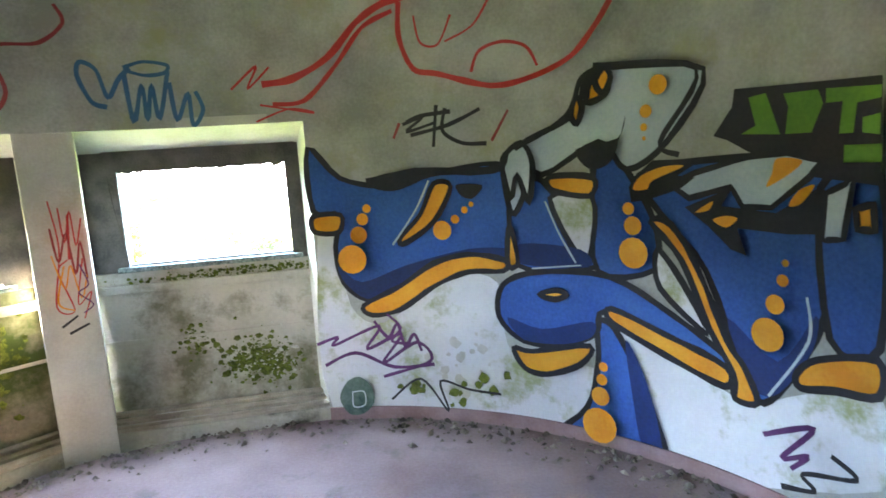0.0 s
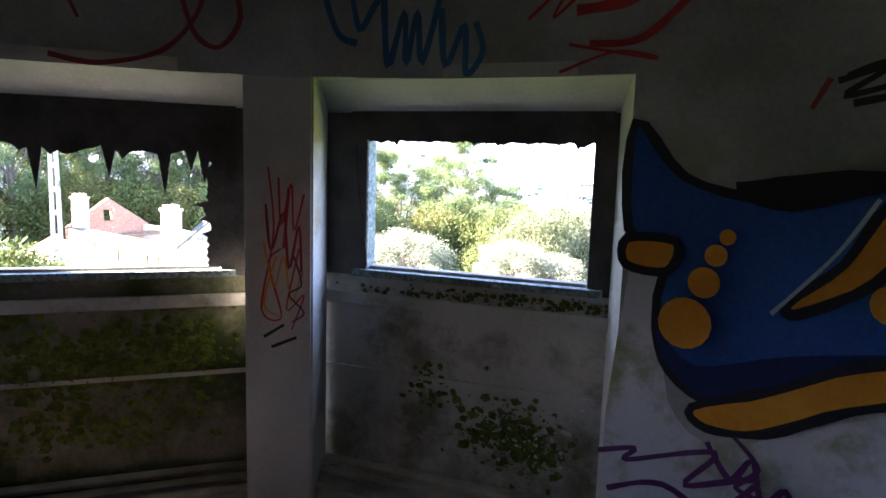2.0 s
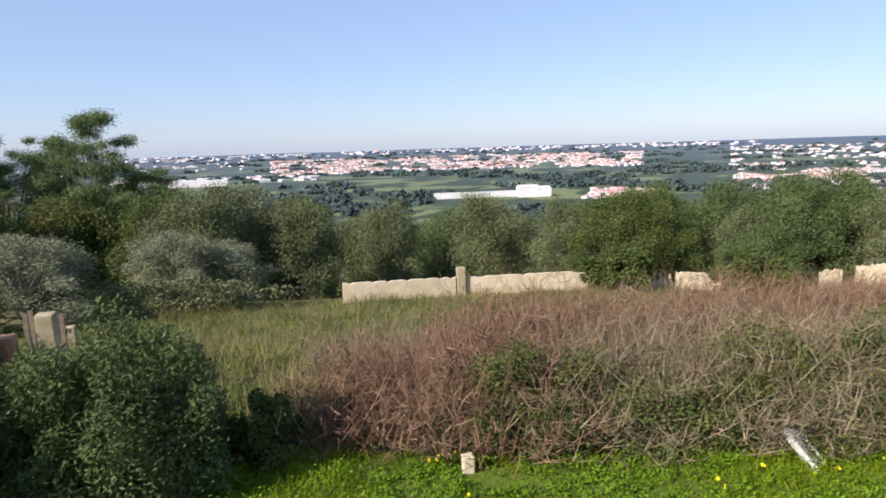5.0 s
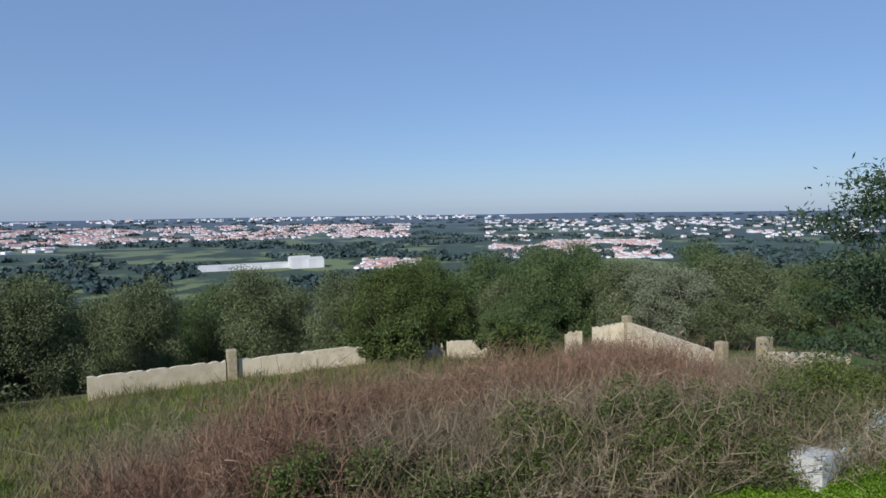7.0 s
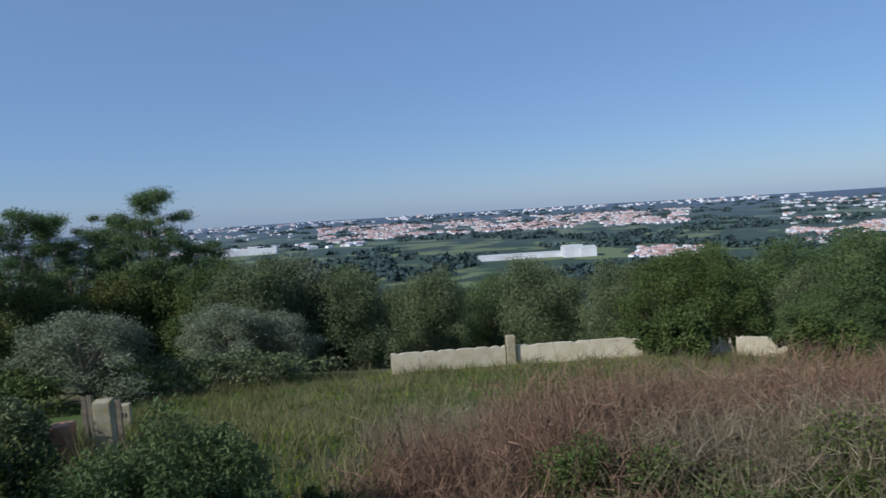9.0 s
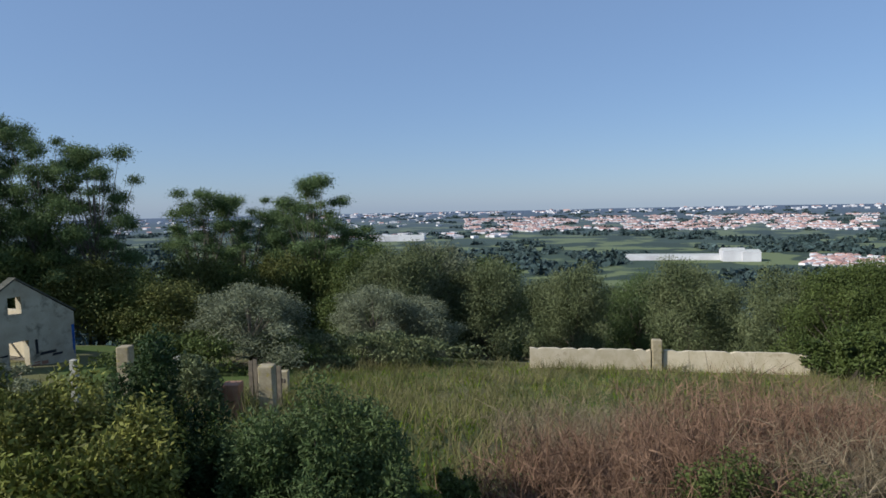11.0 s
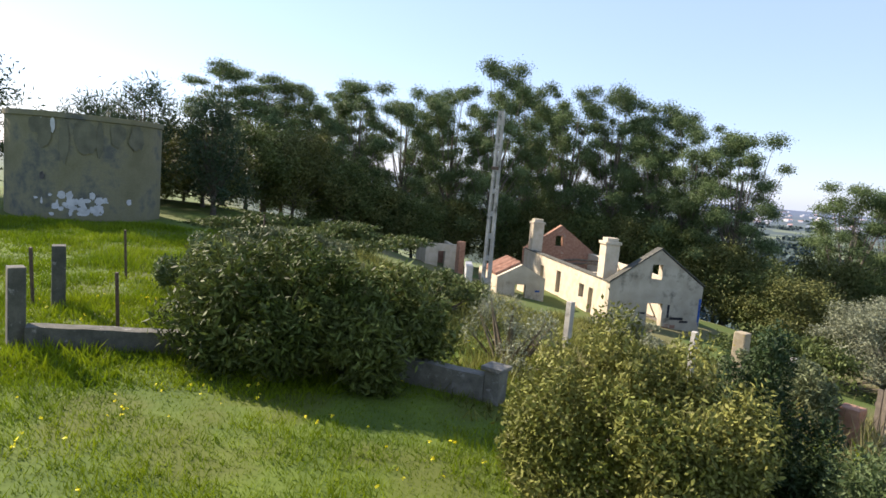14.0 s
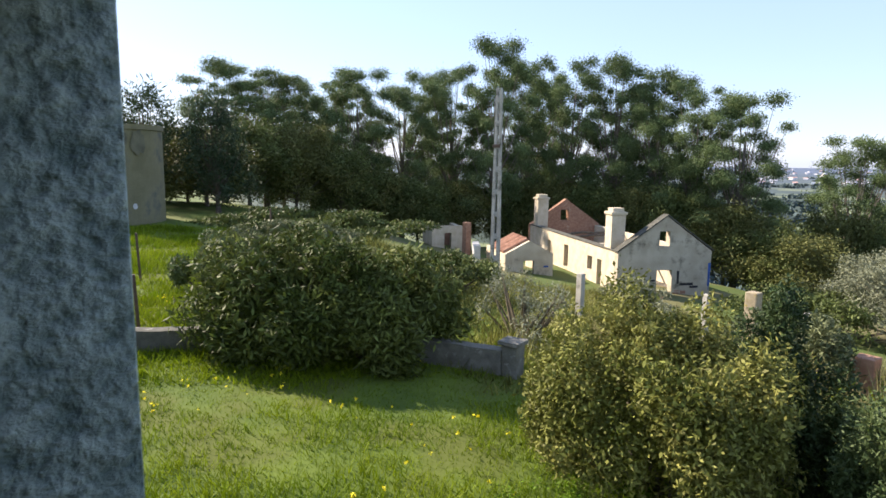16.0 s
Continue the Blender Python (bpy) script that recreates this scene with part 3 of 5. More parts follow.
mural = thing("graffiti_mural", pose(0, 0, 0), "blue, orange and black graffiti lettering sprayed on plaster", "graffiti")


def points(text):
    return [tuple(float(q) for q in p.split(",")) for p in text.split()]


def spline(pts, closed, n=6):
    out, c = [], len(pts)
    for i in range(c if closed else c - 1):
        p = [Vector(pts[(i + k) % c] if closed else pts[min(max(i + k, 0), c - 1)]) for k in (-1, 0, 1, 2)]
        for j in range(n):
            t = j / n
            out.append(p[1] + 0.5 * t * (p[2] - p[0] + t * (2 * p[0] - 5 * p[1] + 4 * p[2] - p[3] + t * (3 * (p[1] - p[2]) + p[3] - p[0]))) * 0.9 + 0.1 * t * (p[2] - p[1]))
    return out if closed else out + [Vector(pts[-1])]


def wrap(bm_):
    """From arc length and height to the curved wall, each coat a little prouder than the last."""
    layer[0] += 0.00035
    for v_ in bm_.verts:
        v_.co = on_wall(math.degrees(-v_.co.x / R), R - layer[0], v_.co.y)


def sheet(outline, material, name):
    bm_ = bmesh.new()
    vs = [bm_.verts.new((p[0], p[1], 0)) for p in outline]
    es = [bm_.edges.new((vs[i], vs[(i + 1) % len(vs)])) for i in range(len(vs))]
    bmesh.ops.triangle_fill(bm_, use_beauty=True, edges=es)
    x0, x1 = min(p[0] for p in outline), max(p[0] for p in outline)
    x_ = x0 + 0.05
    while x_ < x1:
        bmesh.ops.bisect_plane(bm_, geom=bm_.verts[:] + bm_.edges[:] + bm_.faces[:], plane_co=(x_, 0, 0), plane_no=(1, 0, 0))
        x_ += 0.05
    wrap(bm_)
    part(name, bm_, material, mural)


def ribbon(pts, width, material, name="paint_line", closed=False):
    bm_ = bmesh.new()
    rows, n = [], len(pts)
    for i in range(n):
        a_, b_ = (pts[i - 1], pts[(i + 1) % n]) if closed else (pts[max(i - 1, 0)], pts[min(i + 1, n - 1)])
        d = Vector(b_) - Vector(a_)
        s = Vector((-d.y, d.x)).normalized() * width * 0.5 * (0.85 + 0.3 * noise.noise(Vector((pts[i][0] * 9, pts[i][1] * 9, 0))))
        p = Vector(pts[i])
        rows.append([bm_.verts.new((p.x + k * s.x, p.y + k * s.y, 0)) for k in (-1, 1)])
    for i in range(n if closed else n - 1):
        r0, r1 = rows[i], rows[(i + 1) % n]
        bm_.faces.new((r0[0], r0[1], r1[1], r1[0]))
    wrap(bm_)
    part(name, bm_, material, mural)


def fill(material, text, outlined):
    p = spline(points(text), True, 4)
    sheet(p, material, "paint_field")
    if outlined:
        ribbon(p, 0.036, PAINT_DARK, "outline", True)


def block(material, text, outlined):
    p = [Vector(q) for q in points(text)]
    p = [p[i].lerp(p[(i + 1) % len(p)], k / 4) for i in range(len(p)) for k in range(4)]
    sheet(p, material, "paint_field")
    if outlined:
        ribbon(p, 0.03, PAINT_DARK, "outline", True)


def dots(material, text):
    for s, z, r in points(text):
        sheet([(s + r * math.cos(k * 0.3927), z + r * math.sin(k * 0.3927)) for k in range(16)], material, "paint_dot")


def stroke(material, width, text):
    ribbon(spline(points(text), False, 6), width, material)


fill(PAINT_WHITE, "0.11,1.12 0.23,1.08 0.27,0.70 0.46,0.59 0.89,0.86 1.16,0.83 1.20,0.48 1.40,0.34 1.69,0.41 1.51,0.02 0.84,0.05 0.11,0.06", 0)
fill(PAINT_WHITE, "1.80,0.65 2.35,0.45 2.47,0.41 2.69,0.53 2.98,0.61 2.99,0.27 2.27,-0.02 2.07,-0.03 1.98,0.18 1.87,0.48", 0)
fill(PAINT_BLUE, "0.10,1.63 0.27,1.45 0.53,1.39 0.80,1.44 1.19,1.48 1.26,1.33 1.28,0.93 1.10,0.97 0.83,0.94 0.54,0.76 0.37,0.73 0.24,0.84 0.21,1.05 0.25,1.24 0.10,1.27", 1)
fill(PAINT_BLUE, "1.26,1.36 1.44,1.38 1.70,1.01 1.67,0.93 1.29,0.93", 1)
fill(PAINT_BLUE, "1.95,1.39 2.24,1.45 2.73,1.43 2.74,1.11 2.77,0.86 2.59,0.50 2.47,0.48 2.27,0.97 2.06,1.21", 1)
fill(PAINT_BLUE, "2.74,1.34 2.95,1.38 2.97,0.79 2.79,0.78", 1)
fill(PAINT_BLUE, "1.75,1.56 1.89,1.42 2.03,1.16 2.02,0.95 1.73,0.92 1.71,1.29", 1)
fill(PAINT_PALE, "1.32,1.56 1.61,1.69 1.70,1.86 1.80,1.90 2.26,1.83 2.09,1.54 1.89,1.42 1.75,1.56 1.44,1.41", 1)
fill(PAINT_PALE, "1.22,1.48 1.27,1.53 1.35,1.44 1.33,1.30 1.26,1.21", 1)
fill(PAINT_WHITE, "1.48,1.29 1.71,1.29 1.70,1.04 1.64,0.97", 1)
fill(PAINT_BLUE, "1.72,0.66 1.81,0.64 1.93,0.43 2.03,0.19 2.06,-0.03 1.70,-0.06 1.46,-0.01 1.65,0.19 1.72,0.45", 1)
fill(PAINT_BLUE, "1.39,0.90 1.79,0.90 2.11,0.75 2.37,0.60 2.40,0.53 2.08,0.60 1.76,0.72 1.71,0.60 1.53,0.51 1.30,0.51 1.16,0.64 1.19,0.82", 1)
fill(PAINT_WHITE, "2.04,1.05 2.16,0.91 2.28,0.69 2.05,0.87", 1)
fill(PAINT_NAVY, "1.87,0.59 1.96,0.44 2.03,0.21 2.06,-0.03 1.95,0.05 1.90,0.31", 0)
fill(PAINT_NAVY, "0.22,0.94 0.35,0.84 0.62,0.93 1.00,1.02 1.25,1.02 1.27,0.95 0.83,0.95 0.54,0.78 0.37,0.74 0.25,0.84", 0)
fill(PAINT_NAVY, "1.30,1.05 1.64,1.03 1.68,0.94 1.31,0.94", 0)
fill(PAINT_NAVY, "1.21,0.64 1.41,0.59 1.69,0.66 1.69,0.58 1.53,0.52 1.30,0.52", 0)
fill(PAINT_NAVY, "2.37,0.78 2.59,0.64 2.74,0.86 2.73,0.72 2.60,0.51 2.49,0.50", 0)
fill(PAINT_ORANGE, "0.35,0.70 0.40,0.64 0.57,0.67 0.79,0.81 0.99,0.89 1.20,0.90 1.21,0.96 1.00,0.99 0.79,0.94 0.58,0.81", 1)
fill(PAINT_ORANGE, "1.24,0.47 1.35,0.46 1.68,0.53 1.62,0.42 1.43,0.34 1.30,0.36", 1)
fill(PAINT_ORANGE, "1.80,0.74 2.08,0.65 2.37,0.56 2.36,0.47 2.08,0.55 1.80,0.67", 1)
fill(PAINT_ORANGE, "2.01,1.18 2.11,1.17 2.24,0.97 2.37,0.68 2.45,0.58 2.51,0.44 2.41,0.43 2.40,0.54 2.29,0.72 2.16,1.01", 1)
fill(PAINT_ORANGE, "2.67,0.61 2.75,0.69 2.97,0.75 2.98,0.62 2.82,0.59 2.69,0.56", 1)
fill(PAINT_ORANGE, "0.82,1.39 0.92,1.37 0.81,1.18 0.63,1.06 0.60,1.09 0.73,1.22", 1)
fill(PAINT_ORANGE, "0.10,1.24 0.26,1.24 0.24,1.14 0.10,1.15", 1)
fill(PAINT_ORANGE, "1.49,1.40 1.72,1.39 1.70,1.30 1.50,1.33", 1)
fill(PAINT_ORANGE, "1.40,0.78 1.50,0.81 1.56,0.79 1.49,0.76", 1)
fill(PAINT_ORANGE, "1.25,1.16 1.29,0.95 1.23,0.94", 1)
fill(PAINT_ORANGE, "1.73,1.87 1.81,1.86 1.80,1.78 1.70,1.75", 1)
block(PAINT_DARK, "2.31,1.55 2.39,1.66 2.40,1.73 2.68,1.72 2.95,1.71 2.96,1.35 2.71,1.38 2.46,1.48 2.37,1.53", 0)
block(PAINT_GREEN, "2.43,1.55 2.49,1.58 2.46,1.69 2.53,1.70 2.59,1.54", 0)
block(PAINT_GREEN, "2.61,1.54 2.62,1.64 2.60,1.69 2.73,1.69 2.75,1.64 2.71,1.54", 0)
block(PAINT_GREEN, "2.76,1.69 2.95,1.68 2.95,1.64 2.87,1.63 2.86,1.53 2.81,1.53 2.82,1.64 2.76,1.64", 0)
block(PAINT_GREEN, "2.89,1.58 2.95,1.59 2.95,1.52 2.89,1.53", 0)
block(PAINT_GREEN, "2.83,1.49 2.96,1.49 2.96,1.43 2.83,1.43", 0)
block(PAINT_PALE, "2.11,1.35 2.23,1.40 2.46,1.46 2.62,1.47 2.76,1.44 2.71,1.38 2.56,1.26 2.44,1.26 2.39,1.34 2.20,1.29", 1)
fill(PAINT_ORANGE, "2.58,1.45 2.68,1.44 2.63,1.39 2.54,1.34 2.56,1.39", 0)
block(PAINT_DARK, "2.18,1.25 2.40,1.34 2.35,1.26 2.58,1.24 2.74,1.34 2.75,1.17 2.63,1.16 2.42,1.17 2.46,1.06 2.39,1.08 2.29,1.17", 0)
fill(PAINT_ORANGE, "2.23,1.23 2.31,1.28 2.29,1.24", 0)
fill(PAINT_ORANGE, "2.31,1.20 2.37,1.22 2.42,1.21 2.37,1.17", 0)
fill(PAINT_ORANGE, "2.63,1.27 2.67,1.33 2.73,1.35 2.68,1.28", 0)
block(PAINT_PALE, "2.76,1.15 2.77,1.32 2.87,1.37 2.84,1.16", 1)
block(PAINT_ORANGE, "2.88,1.27 2.94,1.29 2.95,1.20 2.89,1.20", 1)
block(PAINT_DARK, "1.91,1.34 1.94,1.39 2.03,1.46 2.20,1.46 2.22,1.43 2.15,1.39 2.23,1.38 2.16,1.33 2.00,1.28 1.92,1.27", 0)
fill(PAINT_ORANGE, "1.93,1.33 1.97,1.39 2.08,1.43 2.18,1.43 2.03,1.37 2.00,1.33", 0)
dots(PAINT_ORANGE, "2.06,1.79,0.044 2.00,1.68,0.030 1.99,1.61,0.018 1.99,1.56,0.010")
fill(PAINT_MOSS, "0.16,0.14 0.21,0.24 0.29,0.27 0.36,0.21 0.37,0.11 0.30,0.04 0.21,0.04", 0)
fill(PAINT_PALE, "1.23,1.49 1.34,1.58 1.40,1.47 1.37,1.27 1.31,1.42 1.27,1.29", 1)
fill(PAINT_DARK, "0.46,1.40 0.74,1.48 0.79,1.43 0.59,1.36", 0)
fill(PAINT_DARK, "1.64,1.53 1.86,1.57 1.90,1.67 1.83,1.47 1.71,1.43", 0)
fill(PAINT_ORANGE, "1.75,1.84 1.80,1.90 1.83,1.85 1.79,1.78", 1)
fill(PAINT_ORANGE, "1.62,1.70 1.65,1.78 1.68,1.73 1.65,1.65", 1)
fill(PAINT_DARK, "0.96,1.38 1.11,1.37 1.05,1.30 0.98,1.32", 0)
dots(PAINT_ORANGE, "0.31,0.98,0.085 0.36,1.12,0.050 0.39,1.21,0.035 0.42,1.27,0.025 0.86,1.13,0.055 0.94,1.19,0.025 1.00,1.24,0.020 1.04,1.27,0.015 1.93,1.03,0.075 1.93,1.16,0.045 1.91,1.24,0.030 2.56,0.75,0.070 2.59,0.88,0.040 2.62,0.98,0.025 2.63,1.05,0.015 1.73,0.12,0.095 1.74,0.28,0.050 1.75,0.37,0.030 1.76,0.44,0.025")
for s_, z_, n_, mt in ((0.72, 0.42, 7, PAINT_WHITE), (0.85, 0.30, 7, FLAKE), (0.98, 0.42, 8, FLAKE), (1.0, 0.2, 7, FLAKE), (0.62, 0.2, 6, MOSS), (0.9, 0.12, 6, MOSS), (1.1, 0.3, 5, MOSS)):
    rr = random.Random(int(s_ * 100 + z_ * 10))
    for k in range(n_):
        cs_, cz_, q_ = s_ + rr.gauss(0, 0.055), z_ + rr.gauss(0, 0.055), rr.uniform(0.008, 0.034)
        sheet([(cs_ + q_ * rr.uniform(0.6, 1.3) * math.cos(j * 0.698), max(0.08, cz_ + q_ * rr.uniform(0.6, 1.3) * math.sin(j * 0.698))) for j in range(9)], mt, "flake")
stroke(PAINT_RED, 0.045, "-0.11,1.99 0.06,2.01 0.27,2.11 0.45,2.28 0.60,2.36 0.75,2.39")
stroke(PAINT_RED, 0.030, "-0.06,1.88 0.12,1.89 0.31,2.06 0.48,2.25 0.66,2.32")
stroke(PAINT_RED, 0.035, "0.70,2.36 0.69,2.18 0.76,2.01 0.90,1.97 1.20,1.88 1.43,1.90 1.64,1.97 1.77,2.09 1.85,2.19")
stroke(PAINT_RED, 0.020, "1.09,1.96 1.14,2.06 1.27,2.09 1.40,2.05 1.46,1.95")
stroke(PAINT_RED, 0.014, "0.78,2.28 0.81,2.14 0.91,2.12 0.99,2.26")
stroke(PAINT_RED, 0.014, "0.95,2.13 1.11,2.19 1.21,2.31")
stroke(PAINT_RED, 0.014, "-0.28,1.97 -0.13,2.09 -0.19,1.97 -0.06,2.08")
stroke(PAINT_RED, 0.014, "-0.16,1.79 0.03,1.85 0.17,1.82 -0.13,1.88")
stroke(PAINT_MAROON, 0.022, "-2.02,1.81 -1.86,1.79 -1.64,1.85 -1.51,2.00 -1.46,2.23 -1.49,2.38")
stroke(PAINT_MAROON, 0.022, "-1.59,2.12 -1.53,1.92 -1.44,1.87 -1.36,1.98 -1.39,2.19 -1.19,2.22 -1.07,2.32 -1.10,2.41")
stroke(PAINT_MAROON, 0.020, "-1.81,2.33 -1.68,2.07 -1.73,2.22")
stroke(PAINT_MAROON, 0.017, "-2.00,2.12 -1.92,1.94")
stroke(PAINT_TAG, 0.027, "-0.92,1.90 -0.99,1.93 -1.04,2.06 -1.02,2.13 -0.95,2.09 -0.91,1.95 -0.85,2.04 -0.79,2.10")
stroke(PAINT_TAG, 0.022, "-0.82,2.10 -0.72,2.13 -0.60,2.11 -0.62,2.07 -0.72,2.06 -0.82,2.09")
stroke(PAINT_TAG, 0.027, "-0.82,2.08 -0.80,1.82 -0.74,2.01 -0.73,1.83 -0.69,2.01 -0.67,1.83 -0.60,2.08")
stroke(PAINT_TAG, 0.027, "-0.60,2.02 -0.58,1.82 -0.51,1.96 -0.50,1.79 -0.44,1.87 -0.47,1.97")
stroke(PAINT_DARK, 0.027, "0.70,1.73 0.79,1.76 0.96,1.77")
stroke(PAINT_DARK, 0.024, "0.72,1.66 0.94,1.70 1.13,1.77")
stroke(PAINT_DARK, 0.024, "0.88,1.81 0.85,1.59")
stroke(PAINT_DARK, 0.024, "0.93,1.79 0.91,1.67 1.02,1.60 1.16,1.59")
stroke(PAINT_MAROON, 0.018, "0.62,1.65 0.66,1.73")
stroke(PAINT_MAROON, 0.018, "1.19,1.60 1.29,1.75")
stroke(PAINT_PURPLE, 0.022, "0.06,0.49 0.19,0.53 0.16,0.48 0.45,0.59 0.36,0.45 0.58,0.54 0.45,0.36 0.67,0.49 0.75,0.38 0.45,0.28")
stroke(PAINT_PURPLE, 0.024, "0.10,0.36 0.29,0.43 0.52,0.34 0.77,0.36")
stroke(PAINT_DARK, 0.017, "0.49,0.14 0.68,0.27 0.84,0.08 0.80,0.26 0.98,0.22 1.17,0.21")
stroke(PAINT_WHITE, 0.009, "0.25,0.19 0.32,0.19 0.32,0.11 0.25,0.10 0.25,0.19")
stroke(PAINT_RED, 0.009, "-1.26,1.44 -1.24,1.19 -1.29,0.89 -1.21,0.86 -1.26,1.07 -1.21,1.13")
stroke(PAINT_RED, 0.016, "-1.18,1.36 -1.20,1.13")
stroke(PAINT_ORANGE, 0.009, "-1.23,1.10 -1.28,0.91 -1.21,0.86")
stroke(PAINT_RED, 0.008, "-1.14,1.13 -1.19,0.89 -1.12,0.95 -1.17,0.81")
stroke(PAINT_RED, 0.010, "-1.22,1.40 -1.21,1.22 -1.17,1.38 -1.16,1.20 -1.12,1.34")
stroke(PAINT_MAROON, 0.012, "-1.27,1.30 -1.25,1.12 -1.20,1.27 -1.18,1.05 -1.14,1.22 -1.13,1.02")
stroke(PAINT_ORANGE, 0.008, "-1.28,1.16 -1.24,0.98 -1.20,1.10 -1.17,0.92 -1.13,1.04")
stroke(PAINT_PURPLE, 0.008, "-1.16,1.10 -1.13,0.99 -1.18,0.95 -1.12,0.88 -1.17,0.84")
stroke(PAINT_DARK, 0.015, "-1.25,0.74 -1.15,0.78")
stroke(PAINT_DARK, 0.015, "-1.28,0.78 -1.20,0.83")
stroke(PAINT_DARK, 0.050, "0.44,1.42 0.73,1.46 1.19,1.45 1.27,1.53")
stroke(PAINT_DARK, 0.030, "1.76,1.91 2.26,1.83 2.09,1.54 2.18,1.48")
stroke(PAINT_DARK, 0.030, "1.32,1.55 1.61,1.69 1.70,1.86 1.82,1.90")
stroke(PAINT_PURPLE, 0.027, "2.57,0.34 2.78,0.44 2.65,0.27 2.76,0.32 2.69,0.24")
stroke(PAINT_DARK, 0.024, "2.65,0.15 2.79,0.19 2.74,0.24 2.95,0.31 2.85,0.36")
stroke(PAINT_PALE, 0.014, "0.57,1.06 0.72,1.25 0.81,1.41")
stroke(PAINT_PALE, 0.011, "1.48,1.28 1.55,1.12 1.64,0.97")
stroke(PAINT_PALE, 0.014, "2.59,0.51 2.75,0.77 2.74,0.94")
stroke(PAINT_PALE, 0.009, "1.39,0.93 1.67,0.96")
stroke(PAINT_DARK, 0.02, "0.68,1.72 0.80,1.75 0.70,1.68 0.88,1.72")
stroke(PAINT_PURPLE, 0.022, "0.42,0.62 0.50,0.52 0.56,0.60 0.60,0.47 0.66,0.54 0.70,0.44")
stroke(PAINT_PURPLE, 0.02, "0.50,0.66 0.58,0.58 0.52,0.50 0.64,0.48")


# ---- outdoors ----
def at(x, y, dz=0.0, rz=0.0):
    return pose(x, y, ground(x, y) + dz, 0, 0, rz)


def tree(name, seed, height, spread, trunk_r, crown_from, clumps, count, leaf, lm, bark, flat=0.5, label="", category="tree", droop=0.4, clump_r=0.28, m=None, group="", umbrella=False, fuzz=0.34):
    """A tapered trunk, limbs that reach their clumps, and a crown of leaf blades."""
    rng = random.Random(seed)
    t = thing(name, m or pose(0, 0, 0), label, category, group)
    bm_ = bmesh.new()
    lean = Vector((rng.uniform(-0.06, 0.06), rng.uniform(-0.06, 0.06), 1))
    fork = lean * height * crown_from
    tube(bm_, [Vector((0, 0, -0.4)), fork * 0.5, fork, lean * height * 0.8], [trunk_r * 1.2, trunk_r * 0.9, trunk_r * 0.7, trunk_r * 0.2], 8)
    blobs = []
    for i in range(clumps):
        an = i * 2.4 + rng.uniform(-0.4, 0.4)
        k = (i + 0.5) / clumps
        h = height * (crown_from + (1 - crown_from) * (0.1 + 0.9 * k) * rng.uniform(0.9, 1.0))
        rad = spread * math.sqrt(max(0.05, 1 - (k * 0.93) ** 2.2)) * rng.uniform(0.35, 1.0)
        if umbrella:
            rad = spread * rng.uniform(0.05, 1) ** 0.6 * (0.5 + 0.5 * math.sin(math.pi * (0.12 + 0.8 * k)))
            h = height * (crown_from + (1 - crown_from) * k * rng.uniform(0.9, 1.0)) - 0.06 * height * (rad / spread) ** 2
        c = Vector((math.cos(an) * rad, math.sin(an) * rad, h)) + Vector((lean.x, lean.y, 0)) * h
        s = spread * clump_r * rng.uniform(0.7, 1.35)
        blobs.append((tuple(c), (s, s, s * flat)))
        start = lean * height * (crown_from * rng.uniform(0.75, 1.0) + 0.3 * k * (1 - crown_from))
        mid = start.lerp(c, 0.55) + Vector((0, 0, -0.05 * height * rng.random()))
        tube(bm_, [start, mid, c], [trunk_r * (0.22 if umbrella else 0.36), trunk_r * (0.14 if umbrella else 0.22), trunk_r * 0.05], 5)
    part("trunk", bm_, bark, t)
    v, f = leaves(blobs, count, leaf[0], leaf[1], seed, 0.25, droop, 0.25, fuzz)
    raw("crown", v, f, lm, t)
    return t


def bush(name, seed, m, sx, sy, sz, clumps, count, leaf, lm, label, low=0.0, bark=None, up=0.3, group="", sticks=60):
    """A shrub: stems from the root, with many uneven leaf clumps."""
    rng = random.Random(seed)
    t = thing(name, m, label, "shrub", group)
    blobs, r_, tp = [], [], []
    for i in range(clumps):
        an, rad = rng.uniform(0, 6.283), math.sqrt(rng.random()) * 0.92
        k = rng.random()
        dome = math.sqrt(max(0.05, 1 - rad * rad))
        c = (sx * rad * math.cos(an), sy * rad * math.sin(an), sz * (low + (1 - low) * (0.12 + 0.74 * k * dome)))
        s = rng.uniform(0.12, 0.34)
        blobs.append((c, (s * sx * 0.8, s * sy * 0.8, s * sz * 0.75)))
    for i in range(sticks):
        c = rng.choice(blobs)[0]
        r_.append((c[0] * 0.15 + rng.uniform(-0.1, 0.1), c[1] * 0.15 + rng.uniform(-0.1, 0.1), -0.1))
        tp.append((c[0] * 1.1, c[1] * 1.1, c[2] * 1.12))
    v, f = spikes(r_, tp, 0.05, seed)
    raw("stem_wood", v, f, bark or DBARK, t)
    v, f = leaves(blobs, count, leaf[0], leaf[1], seed, 0.45, 0.0, up, 0.12)
    raw("foliage", v, f, lm, t)
    return t


E0 = Vector((-1.37, 3.87, 0))


def far(yaw, d):
    a_ = radians(yaw)
    return E0.x - d * math.sin(a_), E0.y + d * math.cos(a_)


